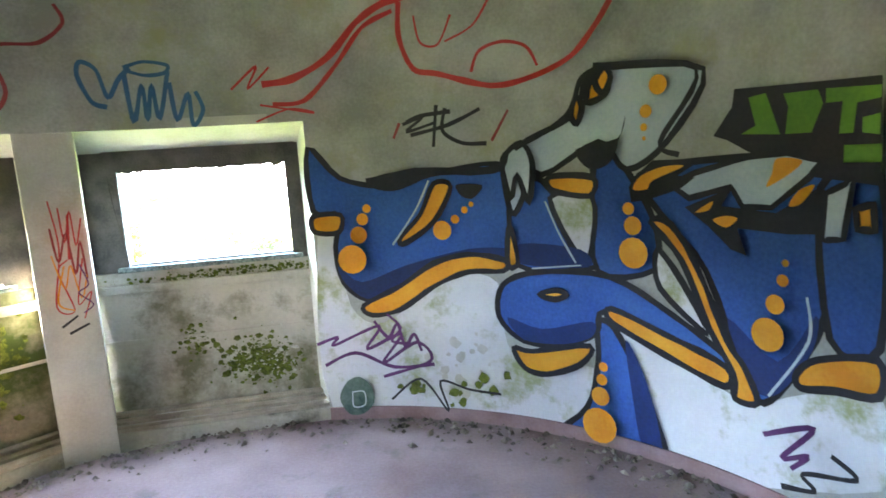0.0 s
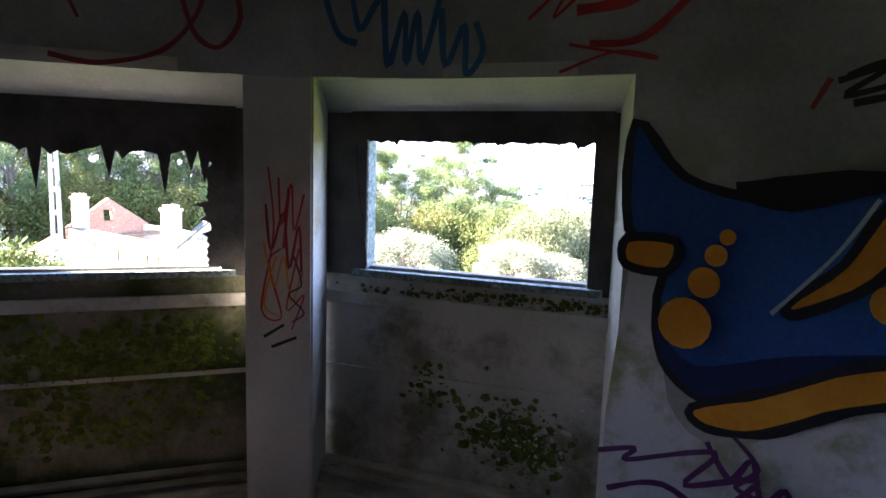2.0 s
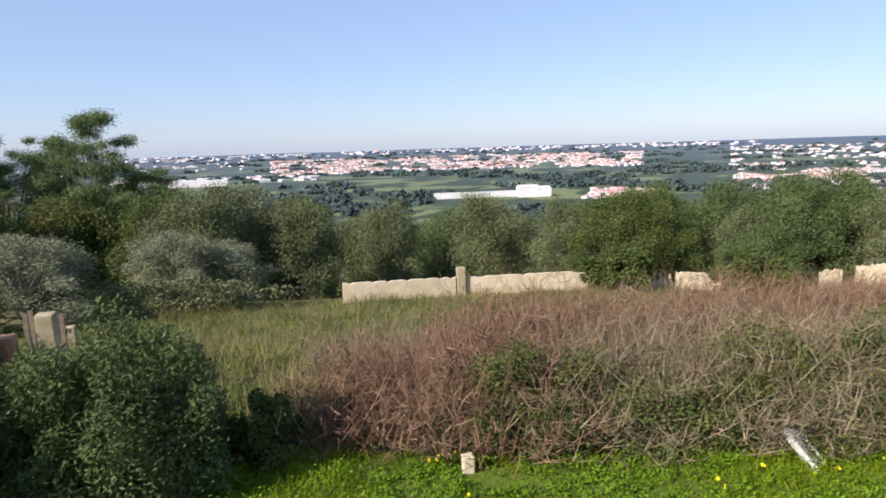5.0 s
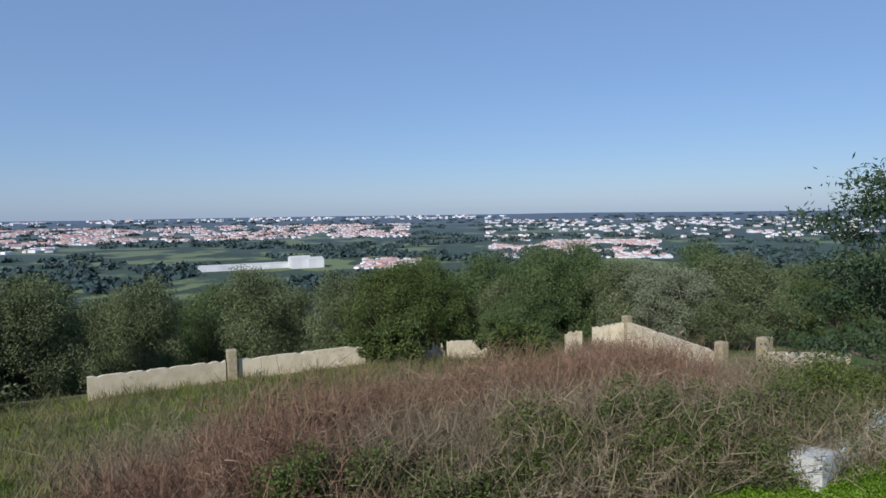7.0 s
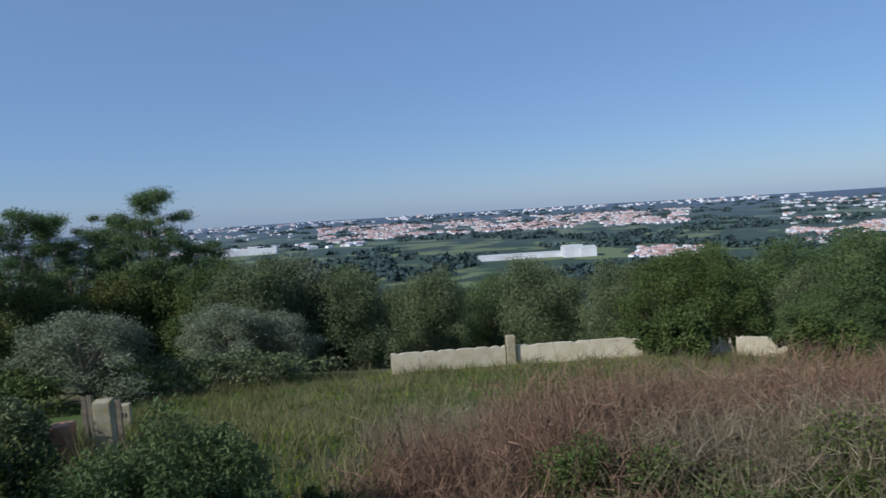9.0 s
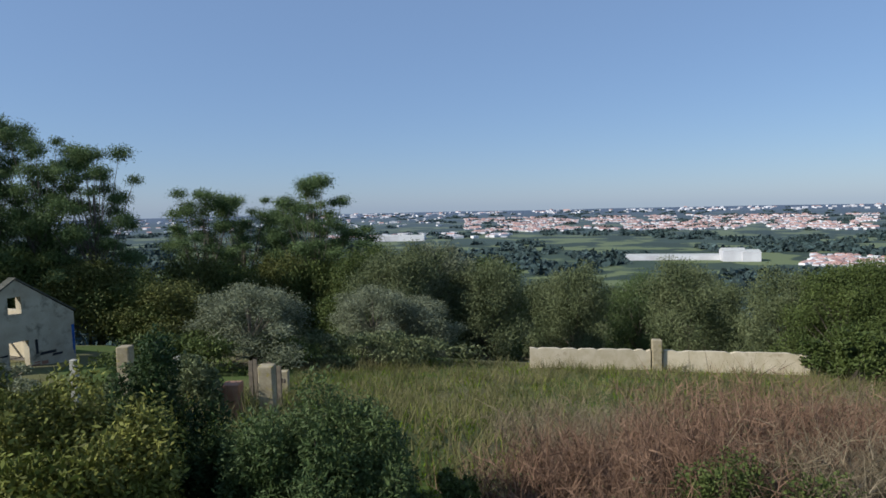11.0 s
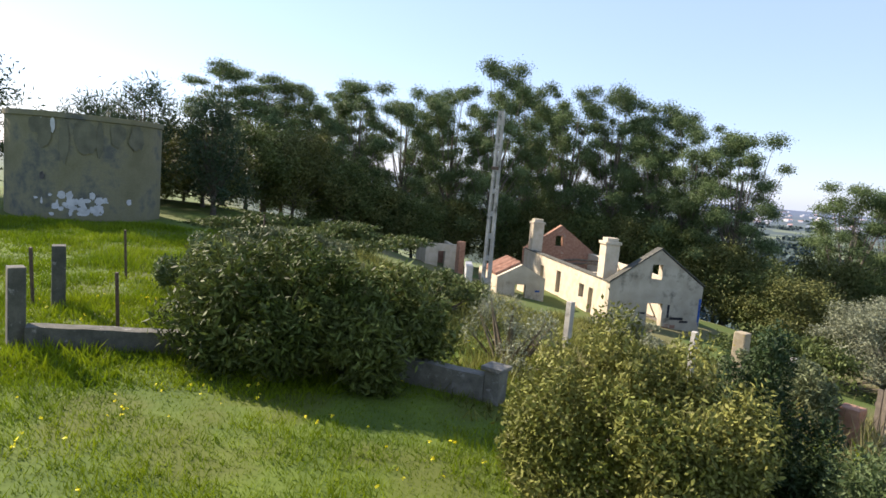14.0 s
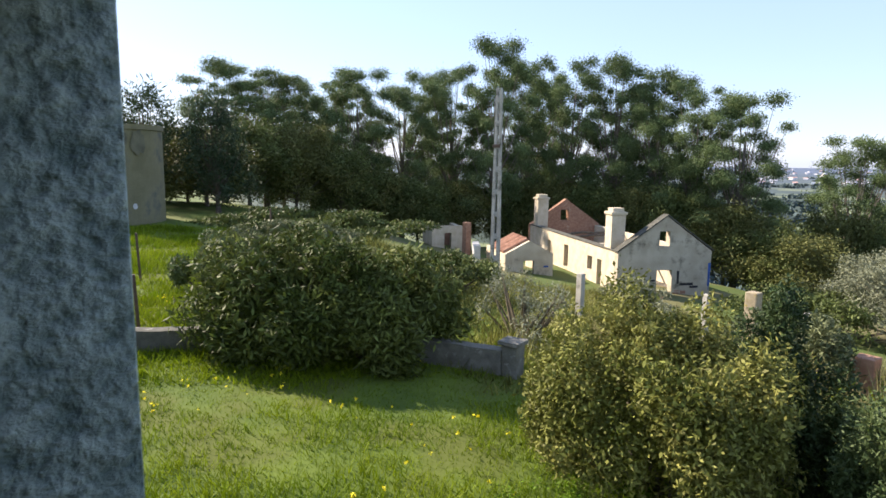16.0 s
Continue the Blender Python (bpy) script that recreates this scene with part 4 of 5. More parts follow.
# eucalyptus grove behind the ruin
eucs = [tree("eucalyptus_tree", 11 + i, 15.0, 3.9, 0.26, 0.2, 62, 64000, (0.17, 0.055), EUC, BARK, 0.62,
             "tall eucalyptus with flat-topped dark crown and pale limbs", droop=0.3, clump_r=0.205, m=pose(0, 0, -300), group="eucalyptus grove", umbrella=True, fuzz=0.3) for i in range(3)]
GROVE = [(88.0, 50, 11.6), (84.5, 52, 12.4), (80.5, 55, 13.4), (76.5, 54, 14.2), (72.5, 56, 13.6), (68.0, 57, 15.2), (64.0, 54, 16.8), (61.0, 60, 16.6), (57.5, 58, 16.0), (53.5, 57, 15.6),
         (50.0, 56, 15.0), (46.5, 54, 13.4), (43.2, 52, 12.0), (83.0, 64, 13.0), (78.0, 66, 15.0), (70.0, 68, 16), (59, 70, 16.5), (52, 69, 15)]
for i, (yw, d, top) in enumerate(GROVE):
    x, y = far(yw, d)
    z = ground(x, y)
    h = top - 0.8 + max(0, -4.5 - z)
    o = eucs[i] if i < 3 else copy_thing(eucs[i % 3], pose(x, y, z, 0, 0, i * 77))
    o.matrix_basis = pose(x, y, z, 0, 0, i * 77) @ Matrix.Diagonal((1.0, 1.0, h / 15.0, 1))
for i, (yw, d, top) in enumerate([(35.0, 62, 1.9), (31.5, 66, 1.4), (25.6, 60, 2.6), (27.5, 68, 0.6), (22.8, 60, -2.0)]):
    x, y = far(yw, d)
    z = ground(x, y)
    copy_thing(eucs[(i + 1) % 3], pose(x, y, z, 0, 0, i * 50 + 20)).matrix_basis = pose(x, y, z, 0, 0, i * 50 + 20) @ Matrix.Diagonal((1.15, 1.15, (top + 2.3 - z) / 15, 1))
# understorey below the grove
unders = [tree("understorey_tree", 31 + i, 6.0, 3.2, 0.14, 0.12, 26, 18000, (0.22, 0.09), [EUCY, OAK][i], DBARK, 0.8, "dense dark scrub tree under the eucalyptus", droop=0.2, clump_r=0.36, m=pose(0, 0, -300), group="understorey") for i in range(2)]
UND = [(97, 46, 4.5), (93, 44, 4.8), (89.5, 40, 4.4), (86, 44, 5.5), (82, 46, 6), (78, 48, 5.5), (74.5, 50, 5), (71, 51, 5), (67, 54, 5.5), (63, 56, 6), (59, 55, 6), (55, 54, 6), (51, 53, 6),
       (47.5, 52, 6.4), (44, 50, 6.0), (41, 48, 4.5), (38, 46, 4.4), (91, 52, 6), (36, 56, 8), (33, 58, 8), (29, 58, 9), (26, 57, 9), (23.5, 57, 8), (40.5, 60, 7), (20.5, 58, 7)]
for i, (yw, d, h) in enumerate(UND):
    x, y = far(yw, d)
    m_ = at(x, y, 0, i * 61) @ Matrix.Diagonal((1, 1, h / 6, 1))
    o = unders[i] if i < 2 else copy_thing(unders[i % 2], m_)
    o.matrix_basis = m_

# trees by the tank
for i, (yw, d, h, s) in enumerate([(94.2, 38, 6.4, 2.2), (88.6, 36, 6.2, 2.0), (98.0, 42, 5.6, 2.2)]):
    x, y = far(yw, d)
    tree("pine_tree", 51 + i, h, s, 0.16, 0.1, 30, 6000, (0.34, 0.06), PINE, DBARK, 1.3, "feathery grey-green pine behind the water tank", droop=-0.5, clump_r=0.3, m=at(x, y))
x, y = far(110.2, 38)
tree("cedar_tree", 57, 8.6, 4.6, 0.35, 0.02, 70, 44000, (0.26, 0.08), PINE, DBARK, 0.35, "huge dark cedar with layered drooping boughs", droop=0.4, clump_r=0.36, m=at(x, y))
x, y = far(-62.0, 22)
tree("cedar_tree", 58, 6.6, 3.6, 0.3, 0.05, 34, 16000, (0.2, 0.06), PINE, DBARK, 0.35, "dark cedar with layered boughs beside the ruined wall", droop=0.4, clump_r=0.34, m=at(x, y))

# belt of scrub trees beyond the garden wall
belt = [tree("scrub_tree", 71 + i, 5.0, 2.9, 0.14, 0.1, 34, 34000, (0.13, 0.045), [BELT, OAK, GREYLEAF, OLIVE][i], DBARK if i != 2 else BARK, 0.75,
             ["rounded olive-green scrub tree", "dark green cork oak", "grey leafless-looking scrub tree", "silvery wild olive tree"][i], droop=0.0, clump_r=0.29, m=pose(0, 0, -300), group="tree belt", fuzz=0.16) for i in range(4)]
rng = random.Random(8)
spots = [(31.5, 31, 2, 3.9), (18.5, 42, 0, 7.2), (15.5, 46, 0, 8.6), (11, 48, 1, 8.0), (20.5, 36, 2, 4.0), (17.0, 37, 2, 3.6)]
for k in range(86):
    yw = rng.uniform(-66, 21)
    d = rng.uniform(42, 92)
    spots.append((yw, d, rng.choice((0, 0, 0, 1, 2, 2, 3, 3)), 0))
used = [False] * 4
for yw, d, kind_, h in spots:
    x, y = far(yw, d)
    z = ground(x, y)
    cap = -1.9 - 0.05 * (d - 42) - (1.0 if yw < -25 else 0)
    hh = h or max(3.0, min(9.5, cap + rng.uniform(-2.4, 1.5) - z))
    m_ = pose(x, y, z, 0, 0, rng.uniform(0, 360)) @ Matrix.Diagonal((0.75 + hh / 14, 0.75 + hh / 14, hh / 5, 1))
    o = belt[kind_] if not used[kind_] else copy_thing(belt[kind_], m_)
    used[kind_] = True
    o.matrix_basis = m_

# near shrubs
bush("oleander_bush", 81, at(-11.45, 5.75, 0, 80), 2.2, 1.6, 2.35, 110, 60000, (0.14, 0.036), OLEA, "large dense oleander hedge with dry seed pods", up=0.2)
bush("small_round_bush", 82, at(-15.6, 4.0), 1.1, 1.0, 1.5, 20, 7000, (0.10, 0.05), OLIVE, "small rounded grey-green bush by the fence")
bush("yellowing_bush", 83, at(-6.35, 8.15, 0, 40), 1.35, 1.25, 2.2, 90, 60000, (0.066, 0.027), YELLOWG, "yellow-green shrub with autumn-tinged leaves", low=0.05)
bush("juniper_bush", 84, at(-6.05, 9.75), 0.66, 0.66, 2.35, 40, 26000, (0.07, 0.024), CYP, "dark upright juniper bush", up=0.8)
bush("olive_bush", 85, at(-4.15, 9.55), 1.06, 1.0, 1.95, 80, 60000, (0.06, 0.019), OLIVE, "silvery young olive with dense round crown", low=0.03)
bush("dark_small_bush", 86, at(-3.0, 10.3), 0.5, 0.45, 0.95, 16, 6000, (0.06, 0.03), OAK, "small dark evergreen bush beside the thicket")
bush("sapling_bush", 87, at(-9.2, 13.6), 1.2, 1.0, 1.4, 22, 7000, (0.10, 0.035), BELT, "pale grey-green weeds by the gate piers")
bush("weed_bush", 88, at(-12.2, 9.8), 1.5, 1.2, 1.5, 20, 3200, (0.10, 0.02), GREYLEAF, "tangled dry weeds around the low pier", sticks=260, bark=GREYTWIG)
bush("weed_bush", 89, at(-24.5, 22.5), 2.4, 1.6, 1.3, 24, 5000, (0.16, 0.05), GREYLEAF, "dry weeds in front of the ruined house", sticks=160, bark=GREYTWIG)
bush("weed_bush", 91, at(-17.5, 10.2), 2.0, 1.6, 1.3, 24, 6000, (0.14, 0.05), OAK, "brambles around the foot of the pole", sticks=80)
bush("rear_hedge", 92, at(-22.0, 6.4, 0, 80), 2.4, 1.5, 1.15, 40, 18000, (0.14, 0.05), BELT, "rank scrub behind the oleander", sticks=80)
bush("rear_hedge", 93, at(-30.5, 8.0, 0, 80), 6.0, 3.0, 1.1, 40, 13000, (0.24, 0.08), OAK, "low scrub between grove and field", sticks=80)
bush("rear_hedge", 94, at(-19.0, 28.5, 0, 20), 5.0, 2.0, 2.0, 34, 9000, (0.2, 0.08), OAK, "dark scrub beside the ruined house", sticks=80)
bush("rear_hedge", 95, at(-13.0, 32.5, 0, 5), 6.5, 2.0, 2.2, 34, 9000, (0.2, 0.08), BELT, "scrub along the field edge", sticks=80)
bush("wall_bush", 96, at(9.2, 34.2), 2.3, 1.4, 2.6, 24, 6000, (0.2, 0.09), OAK, "green bush growing over the garden wall")
bush("wall_bush", 97, at(15.6, 33.0), 2.4, 1.6, 2.2, 24, 6000, (0.2, 0.09), OAK, "brown-green bush growing over the garden wall")


def thicket(seed, m, sx, sy, h, count, material, label):
    """Bare arching twigs."""
    gg = np.random.default_rng(seed)
    t = thing("bare_thicket", m, label, "shrub", "bare thicket")
    an, rad = gg.uniform(0, 6.283, count), np.sqrt(gg.random(count))
    root = np.stack([sx * rad * np.cos(an), sy * rad * np.sin(an), np.full(count, -0.05)], 1)
    hh = h * (0.55 + 0.6 * gg.random(count)) * (1.05 - 0.45 * rad ** 2)
    tip = root + np.stack([gg.normal(0, 0.5, count), gg.normal(0, 0.5, count), hh], 1)
    v1, f1 = spikes(root, tip, 0.016, seed)
    nb = count * 10
    pick = gg.integers(0, count, nb)
    k = gg.uniform(0.35, 0.95, (nb, 1))
    r2 = root[pick] * (1 - k) + tip[pick] * k
    t2 = r2 + gg.normal(0, 0.16, (nb, 3)) + np.array([0, 0, 0.14])
    v2, f2 = spikes(r2, t2, 0.009, seed + 1)
    off = len(v1)
    raw("twig_mass", v1 + v2, f1 + [[i + off for i in f] for f in f2], material, t)
    n3 = count // 2
    pick = gg.integers(0, count, n3)
    k = gg.uniform(0.2, 0.7, (n3, 1))
    c = root[pick] * (1 - k) + tip[pick] * k
    v, f = leaves([(tuple(p_), (0.12, 0.12, 0.12)) for p_ in c], n3 * 6, 0.05, 0.03, seed)
    raw("foliage", v, f, BELT, t)


for i, (x, y, sx, sy, h, n, red) in enumerate([(-1.6, 11.4, 1.1, 0.9, 1.15, 900, 1), (-0.2, 10.9, 1.2, 0.9, 1.35, 1200, 1), (1.4, 10.9, 1.3, 1.0, 1.4, 1300, 0), (3.0, 10.6, 1.3, 1.1, 1.45, 1300, 0), (4.8, 10.6, 1.4, 1.1, 1.35, 1200, 0),
                                              (0.6, 12.8, 1.8, 1.2, 1.85, 1300, 1), (3.4, 12.8, 1.9, 1.2, 1.75, 1300, 1), (6.2, 12.6, 1.8, 1.3, 1.6, 1200, 1), (5.2, 14.6, 2.2, 1.3, 1.75, 1300, 1), (8.0, 14.2, 2.0, 1.5, 1.75, 1100, 1), (6.6, 10.0, 1.3, 1.1, 1.1, 900, 0), (8.6, 11.8, 1.7, 1.3, 1.1, 1000, 0), (2.0, 15.0, 2.2, 1.2, 1.5, 900, 1), (-0.6, 14.6, 2.0, 1.4, 0.8, 900, 0), (-1.2, 17.0, 2.6, 1.8, 0.7, 800, 0), (4.5, 17.5, 3.0, 2.0, 1.3, 900, 0), (9.5, 17.0, 2.6, 2.0, 1.2, 900, 1), (18.6, 27.6, 2.4, 3.2, 1.15, 900, 0), (14.5, 24.0, 3.4, 2.6, 0.95, 900, 1), (19.5, 30.3, 2.4, 1.6, 1.15, 700, 1), (10.5, 12.8, 1.8, 1.6, 1.1, 1000, 0)]):
    thicket(200 + i * 3, at(x, y), sx, sy, h, n, TWIG if red else GREYTWIG, "dense leafless reddish-brown shrub thicket" if red else "tangled grey-brown bare shrub thicket")

for i, (x, y, sx, sy, h) in enumerate([(1.2, 10.1, 1.7, 0.6, 0.9), (3.6, 9.9, 1.9, 0.7, 1.0), (6.0, 9.7, 1.8, 0.8, 1.1), (8.6, 10.2, 1.6, 1.0, 1.3), (0.1, 10.3, 1.2, 0.5, 1.15), (2.4, 10.3, 1.4, 0.6, 1.35), (4.8, 10.1, 1.6, 0.7, 1.5), (7.6, 10.2, 1.4, 0.9, 1.4), (10.4, 11.4, 1.6, 1.2, 1.0), (0.4, 11.3, 0.9, 0.6, 1.1), (11.5, 14.5, 2.0, 1.5, 0.9)]):
    bush("bramble_bush", 110 + i, at(x, y), sx, sy, h * 1.12, 44, 13000, (0.044, 0.024), OLEA if i % 2 else OAK, "leafy bramble at the foot of the thicket", sticks=120, bark=GREYTWIG)


# grass and meadow
def blades(name, n, place, h, w, material, seed, label, category):
    gg = np.random.default_rng(seed)
    pts = []
    while len(pts) < n:
        x_, y_ = place(gg)
        if math.hypot(x_ - CX, y_ - CY) > 3.0:
            pts.append((x_, y_, ground(x_, y_) - 0.01))
    pts = np.array(pts)
    tip = pts + np.stack([gg.normal(0, h * 0.4, n), gg.normal(0, h * 0.4, n), h * gg.uniform(0.4, 1.2, n)], 1)
    lush = np.array([max(0.4, 0.85 + 1.5 * noise.noise(Vector((p_[0] * 0.7, p_[1] * 0.7, seed))) + 0.6 * noise.noise(Vector((p_[0] * 2.6, p_[1] * 2.6, seed)))) for p_ in pts])
    tip = pts + (tip - pts) * lush[:, None]
    v, f = spikes(pts, tip, w, seed)
    return tagged(raw(name, v, f, material), label, category, kind="stuff")


def lawn(gg):
    a_, d = radians(gg.uniform(-45, 112)), 3.2 + 11 * gg.random() ** 0.75
    return E0.x - d * math.sin(a_), min(E0.y + d * math.cos(a_), 11.5) 


def field(gg):
    return gg.uniform(-14, 20), 11.0 + 24 * gg.random() ** 1.1


def side(gg):
    return gg.uniform(-29, -10), gg.uniform(-3.5, 6.0)


def rank(gg):
    return gg.uniform(-28, -9.0), gg.uniform(7.5, 24)


blades("lawn_grass", 170000, lawn, 0.11, 0.013, GRASS, 301, "bright green rough lawn grass", "grass")
blades("bank_grass", 80000, side, 0.16, 0.026, GRASS, 302, "fresh green grass before the water tank", "grass")
blades("meadow_grass", 60000, field, 0.42, 0.03, DRYG, 303, "tall tan and green meadow grass", "grass")
blades("meadow_green", 18000, field, 0.28, 0.03, GRASS, 305, "green blades among the dry meadow grass", "grass")
blades("rank_grass", 40000, rank, 0.35, 0.03, YELLOWG, 304, "rank grass on the slope before the ruin", "grass")
gg = np.random.default_rng(44)
weeds = []
for i in range(1500):
    x, y = gg.uniform(-6.5, 8), gg.uniform(6.4, 10.0)
    weeds.append(((x, y, ground(x, y) + 0.03), (gg.uniform(0.08, 0.22), gg.uniform(0.08, 0.22), gg.uniform(0.04, 0.13))))
v, f = leaves(weeds, 110000, 0.036, 0.024, 45, 0.3, 0, 0.9)
tagged(raw("clover_weeds", v, f, CLOVER), "lush clover and weeds in the lawn", "weeds", kind="stuff")
gg = np.random.default_rng(9)
spots = []
while len(spots) < 420:
    x, y = lawn(gg)
    if noise.noise(Vector((x * 0.6, y * 0.6, 1))) > 0.05 and math.hypot(x - CX, y - CY) > 3.2:
        spots.append(((x, y, ground(x, y) + 0.1), (0.025, 0.025, 0.02)))
v, f = leaves(spots, 1700, 0.035, 0.03, 12, 0.2, 0, 0.6)
tagged(raw("wild_flowers", v, f, FLOWER), "scattered small yellow wild flowers in the lawn", "flowers", kind="stuff")


# ---- built things outdoors ----
def worn_post(name, x, y, w, d, h, material, label, category, rz=0, cap=False, lean=0, sink=0.3, group=""):
    t = thing(name, at(x, y, 0, rz) @ pose(0, 0, 0, lean, lean * 0.6, 0), label, category, group)
    part("shaft", boxes((-w / 2, w / 2, -d / 2, d / 2, -sink, h), bevel=min(w, d) * 0.1, wear=0.004, seed=int(abs(x * 10))), material, t)
    if cap:
        part("cap", boxes((-w * 0.64, w * 0.64, -d * 0.64, d * 0.64, h + 0.002, h + 0.07), bevel=0.015, wear=0.004), material, t)
    return t


def low_wall(name, x0, y0, x1, y1, h, w, material, label, broken=0.0, seed=0, n=14, h1=None):
    bm_ = bmesh.new()
    rng_ = random.Random(seed)
    d = Vector((x1 - x0, y1 - y0, 0))
    s = Vector((-d.y, d.x, 0)).normalized() * w / 2
    rows = []
    for i in range(n + 1):
        p = Vector((x0, y0, 0)) + d * i / n
        gz = ground(p.x, p.y)
        base = ground(x0, y0) + (ground(x1, y1) - ground(x0, y0)) * i / n
        top = base + h + ((h if h1 is None else h1) - h) * i / n - (broken * rng_.random() if rng_.random() < 0.22 or broken > 0.25 else 0.012 * rng_.random())
        lo = Vector((p.x, p.y, gz - 0.4))
        hi = Vector((p.x, p.y, top))
        rows.append([bm_.verts.new(q) for q in (lo - s, lo + s, hi + s, hi - s)])
    for a_, b_ in zip(rows, rows[1:]):
        for k in range(4):
            bm_.faces.new((a_[k], b_[k], b_[(k + 1) % 4], a_[(k + 1) % 4]))
    bm_.faces.new(rows[0])
    bm_.faces.new(rows[-1][::-1])
    bmesh.ops.recalc_face_normals(bm_, faces=bm_.faces[:])
    return tagged(part(name, bm_, material), label, "wall")


worn_post("fence_post", -11.62, 1.55, 0.26, 0.22, 1.14, DARKCONC, "mossy square concrete fence post, backlit shade in its colour", "post", 20, group="fence posts")
worn_post("fence_post", -14.07, 1.64, 0.24, 0.22, 1.12, DARKCONC, "mossy square concrete fence post, backlit shade in its colour", "post", 10, group="fence posts")
for x, y, h in ((-14.3, 1.2, 1.05), (-17.5, 2.4, 1.15), (-12.6, 2.75, 0.95), (-24.5, 6.2, 1.3)):
    worn_post("iron_stake", x, y, 0.06, 0.05, h, IRON, "thin rusty iron fence stake in the grass", "post", lean=2, group="stakes")
low_wall("low_wall", -11.5, 1.7, -11.7, 4.2, 0.34, 0.26, DARKCONC, "low lichen-spotted concrete kerb wall", 0.02, 1)
low_wall("low_wall", -11.8, 5.6, -9.95, 8.2, 0.42, 0.24, MIDCONC, "low concrete garden wall under the oleander", 0.03, 2)
worn_post("low_pier", -9.86, 8.34, 0.29, 0.29, 0.52, MIDCONC, "squat concrete pier with a weathered cap", "pier", 35, True)

for x, y, w, h, m_, lab in ((-7.43, 14.21, 0.28, 0.98, PIERM, "tan rendered gate pier"), (-8.07, 14.05, 0.34, 0.62, BRICK, "broken brick gate pier"), (-12.42, 23.92, 0.34, 0.95, PIERM, "small tan gate pier"),
                            (-15.57, 19.87, 0.38, 2.0, PIERM, "tall tan rendered gate pier"), (-16.2, 24.2, 0.5, 0.9, PIERM, "tan rendered garden pier"), (-10.6, 15.8, 0.12, 1.2, CONC, "thin grey concrete fence post"), (-12.6, 15.0, 0.14, 1.3, CONC, "thin grey concrete fence post"), (-15.8, 13.6, 0.18, 1.3, CONC, "thin concrete post beside weeds")):
    worn_post("gate_pier", x, y, w, w, h, m_, lab, "pier", 15, group="gate piers")
t = thing("plank_gate", at(-8.3, 15.6, 0, -20), "dark weathered plank fence panel by the piers", "fence")
for k in range(7):
    part("board", boxes((k * 0.15 - 0.5, k * 0.15 - 0.37, -0.012, 0.012, -0.1, 0.9 + 0.06 * math.sin(k * 2.1)), bevel=0.004), DBARK, t)
part("rail", boxes((-0.55, 0.6, 0.013, 0.05, 0.55, 0.63)), DBARK, t)
low_wall("stone_wall", -8.1, 14.1, -8.9, 14.7, 0.38, 0.2, BRICK, "crumbling low brick wall stub", 0.1, 4)
worn_post("stone_stub", -3.6, 9.3, 0.20, 0.16, 0.30, CREAM, "pale broken masonry stub under the olive", "stub", 20)
worn_post("stone_stub", -0.73, 9.75, 0.12, 0.10, 0.2, CREAM, "small pale masonry stub in the grass", "stub", 8)
t = thing("broken_slab", at(2.7, 9.35, 0.12, 25) @ pose(0, 0, 0, 35, 20, 0), "broken white plaster slab lying in the brambles", "debris")
part("slab", boxes((-0.14, 0.14, -0.24, 0.24, -0.03, 0.03), bevel=0.02, wear=0.03, seed=3), PATCH, t)
low_wall("ruined_wall", 5.9, 9.0, 9.5, 10.2, 0.42, 0.4, PATCH, "low whitewashed ruined wall with flaking render", 0.12, 5)

# far garden wall with piers
for x0, y0, x1, y1, br, sd, h0, h1 in ((-4.6, 33.6, 1.0, 34.6, 0.1, 6, 1.0, 1.0), (1.6, 34.7, 8.0, 35.2, 0.15, 7, 1.0, 1.0), (11.2, 35.3, 12.6, 35.2, 0.8, 8, 1.0, 1.0), (12.8, 35.2, 15.6, 34.9, 0.1, 9, 1.0, 1.0), (19.6, 33.6, 20.6, 33.4, 0.3, 11, 1.4, 1.5), (21.2, 33.2, 22.9, 32.2, 0.1, 12, 1.6, 1.95), (22.9, 32.2, 21.4, 24.3, 0.1, 10, 1.95, 1.0), (19.3, 20.0, 18.2, 16.4, 0.2, 13, 0.95, 0.9)):
    low_wall("garden_wall", x0, y0, x1, y1, h0, 0.22, CREAM, "sunlit cream garden wall with broken coping", br, sd, 30, h1)
for x, y, h in ((1.3, 34.6, 1.5), (10.9, 35.2, 1.5), (22.9, 32.2, 2.3), (21.32, 24.06, 1.5), (19.34, 20.29, 1.5)):
    worn_post("wall_pier", x, y, 0.44, 0.44, h, PIERM, "square lichened tan pier of the garden wall", "pier", 5, group="wall piers")

# concrete pole of two joined legs
t = thing("utility_pole", at(-19.0, 12.5) @ pose(0, 0, 0, 0, 0, 35), "tall slotted grey concrete utility pole", "pole")
H = 3.65 - ground(-19.0, 12.5)
for s in (-1, 1):
    bm_ = bmesh.new()
    tube(bm_, [(s * 0.12, 0, -0.4), (s * 0.09, 0, H * 0.55), (s * 0.06, 0, H)], [0.075, 0.065, 0.05], 4)
    part("leg", bm_, CONC, t)
for k in range(9):
    z = 0.4 + k * H / 9.2
    part("spacer", boxes((-0.12, 0.12, -0.04, 0.04, z, z + 0.16)), CONC, t)
part("bracket", boxes((-0.16, 0.10, -0.07, 0.07, H * 0.72, H * 0.72 + 0.1)), IRON, t)
x, y = far(12.2, 62)
t = thing("wooden_pole", at(x, y), "thin grey wooden pole among the trees", "pole")
bm_ = bmesh.new()
tube(bm_, [(0, 0, -0.5), (0, 0, -6.6 - ground(x, y))], [0.16, 0.12], 6)
part("shaft", bm_, WOOD, t)

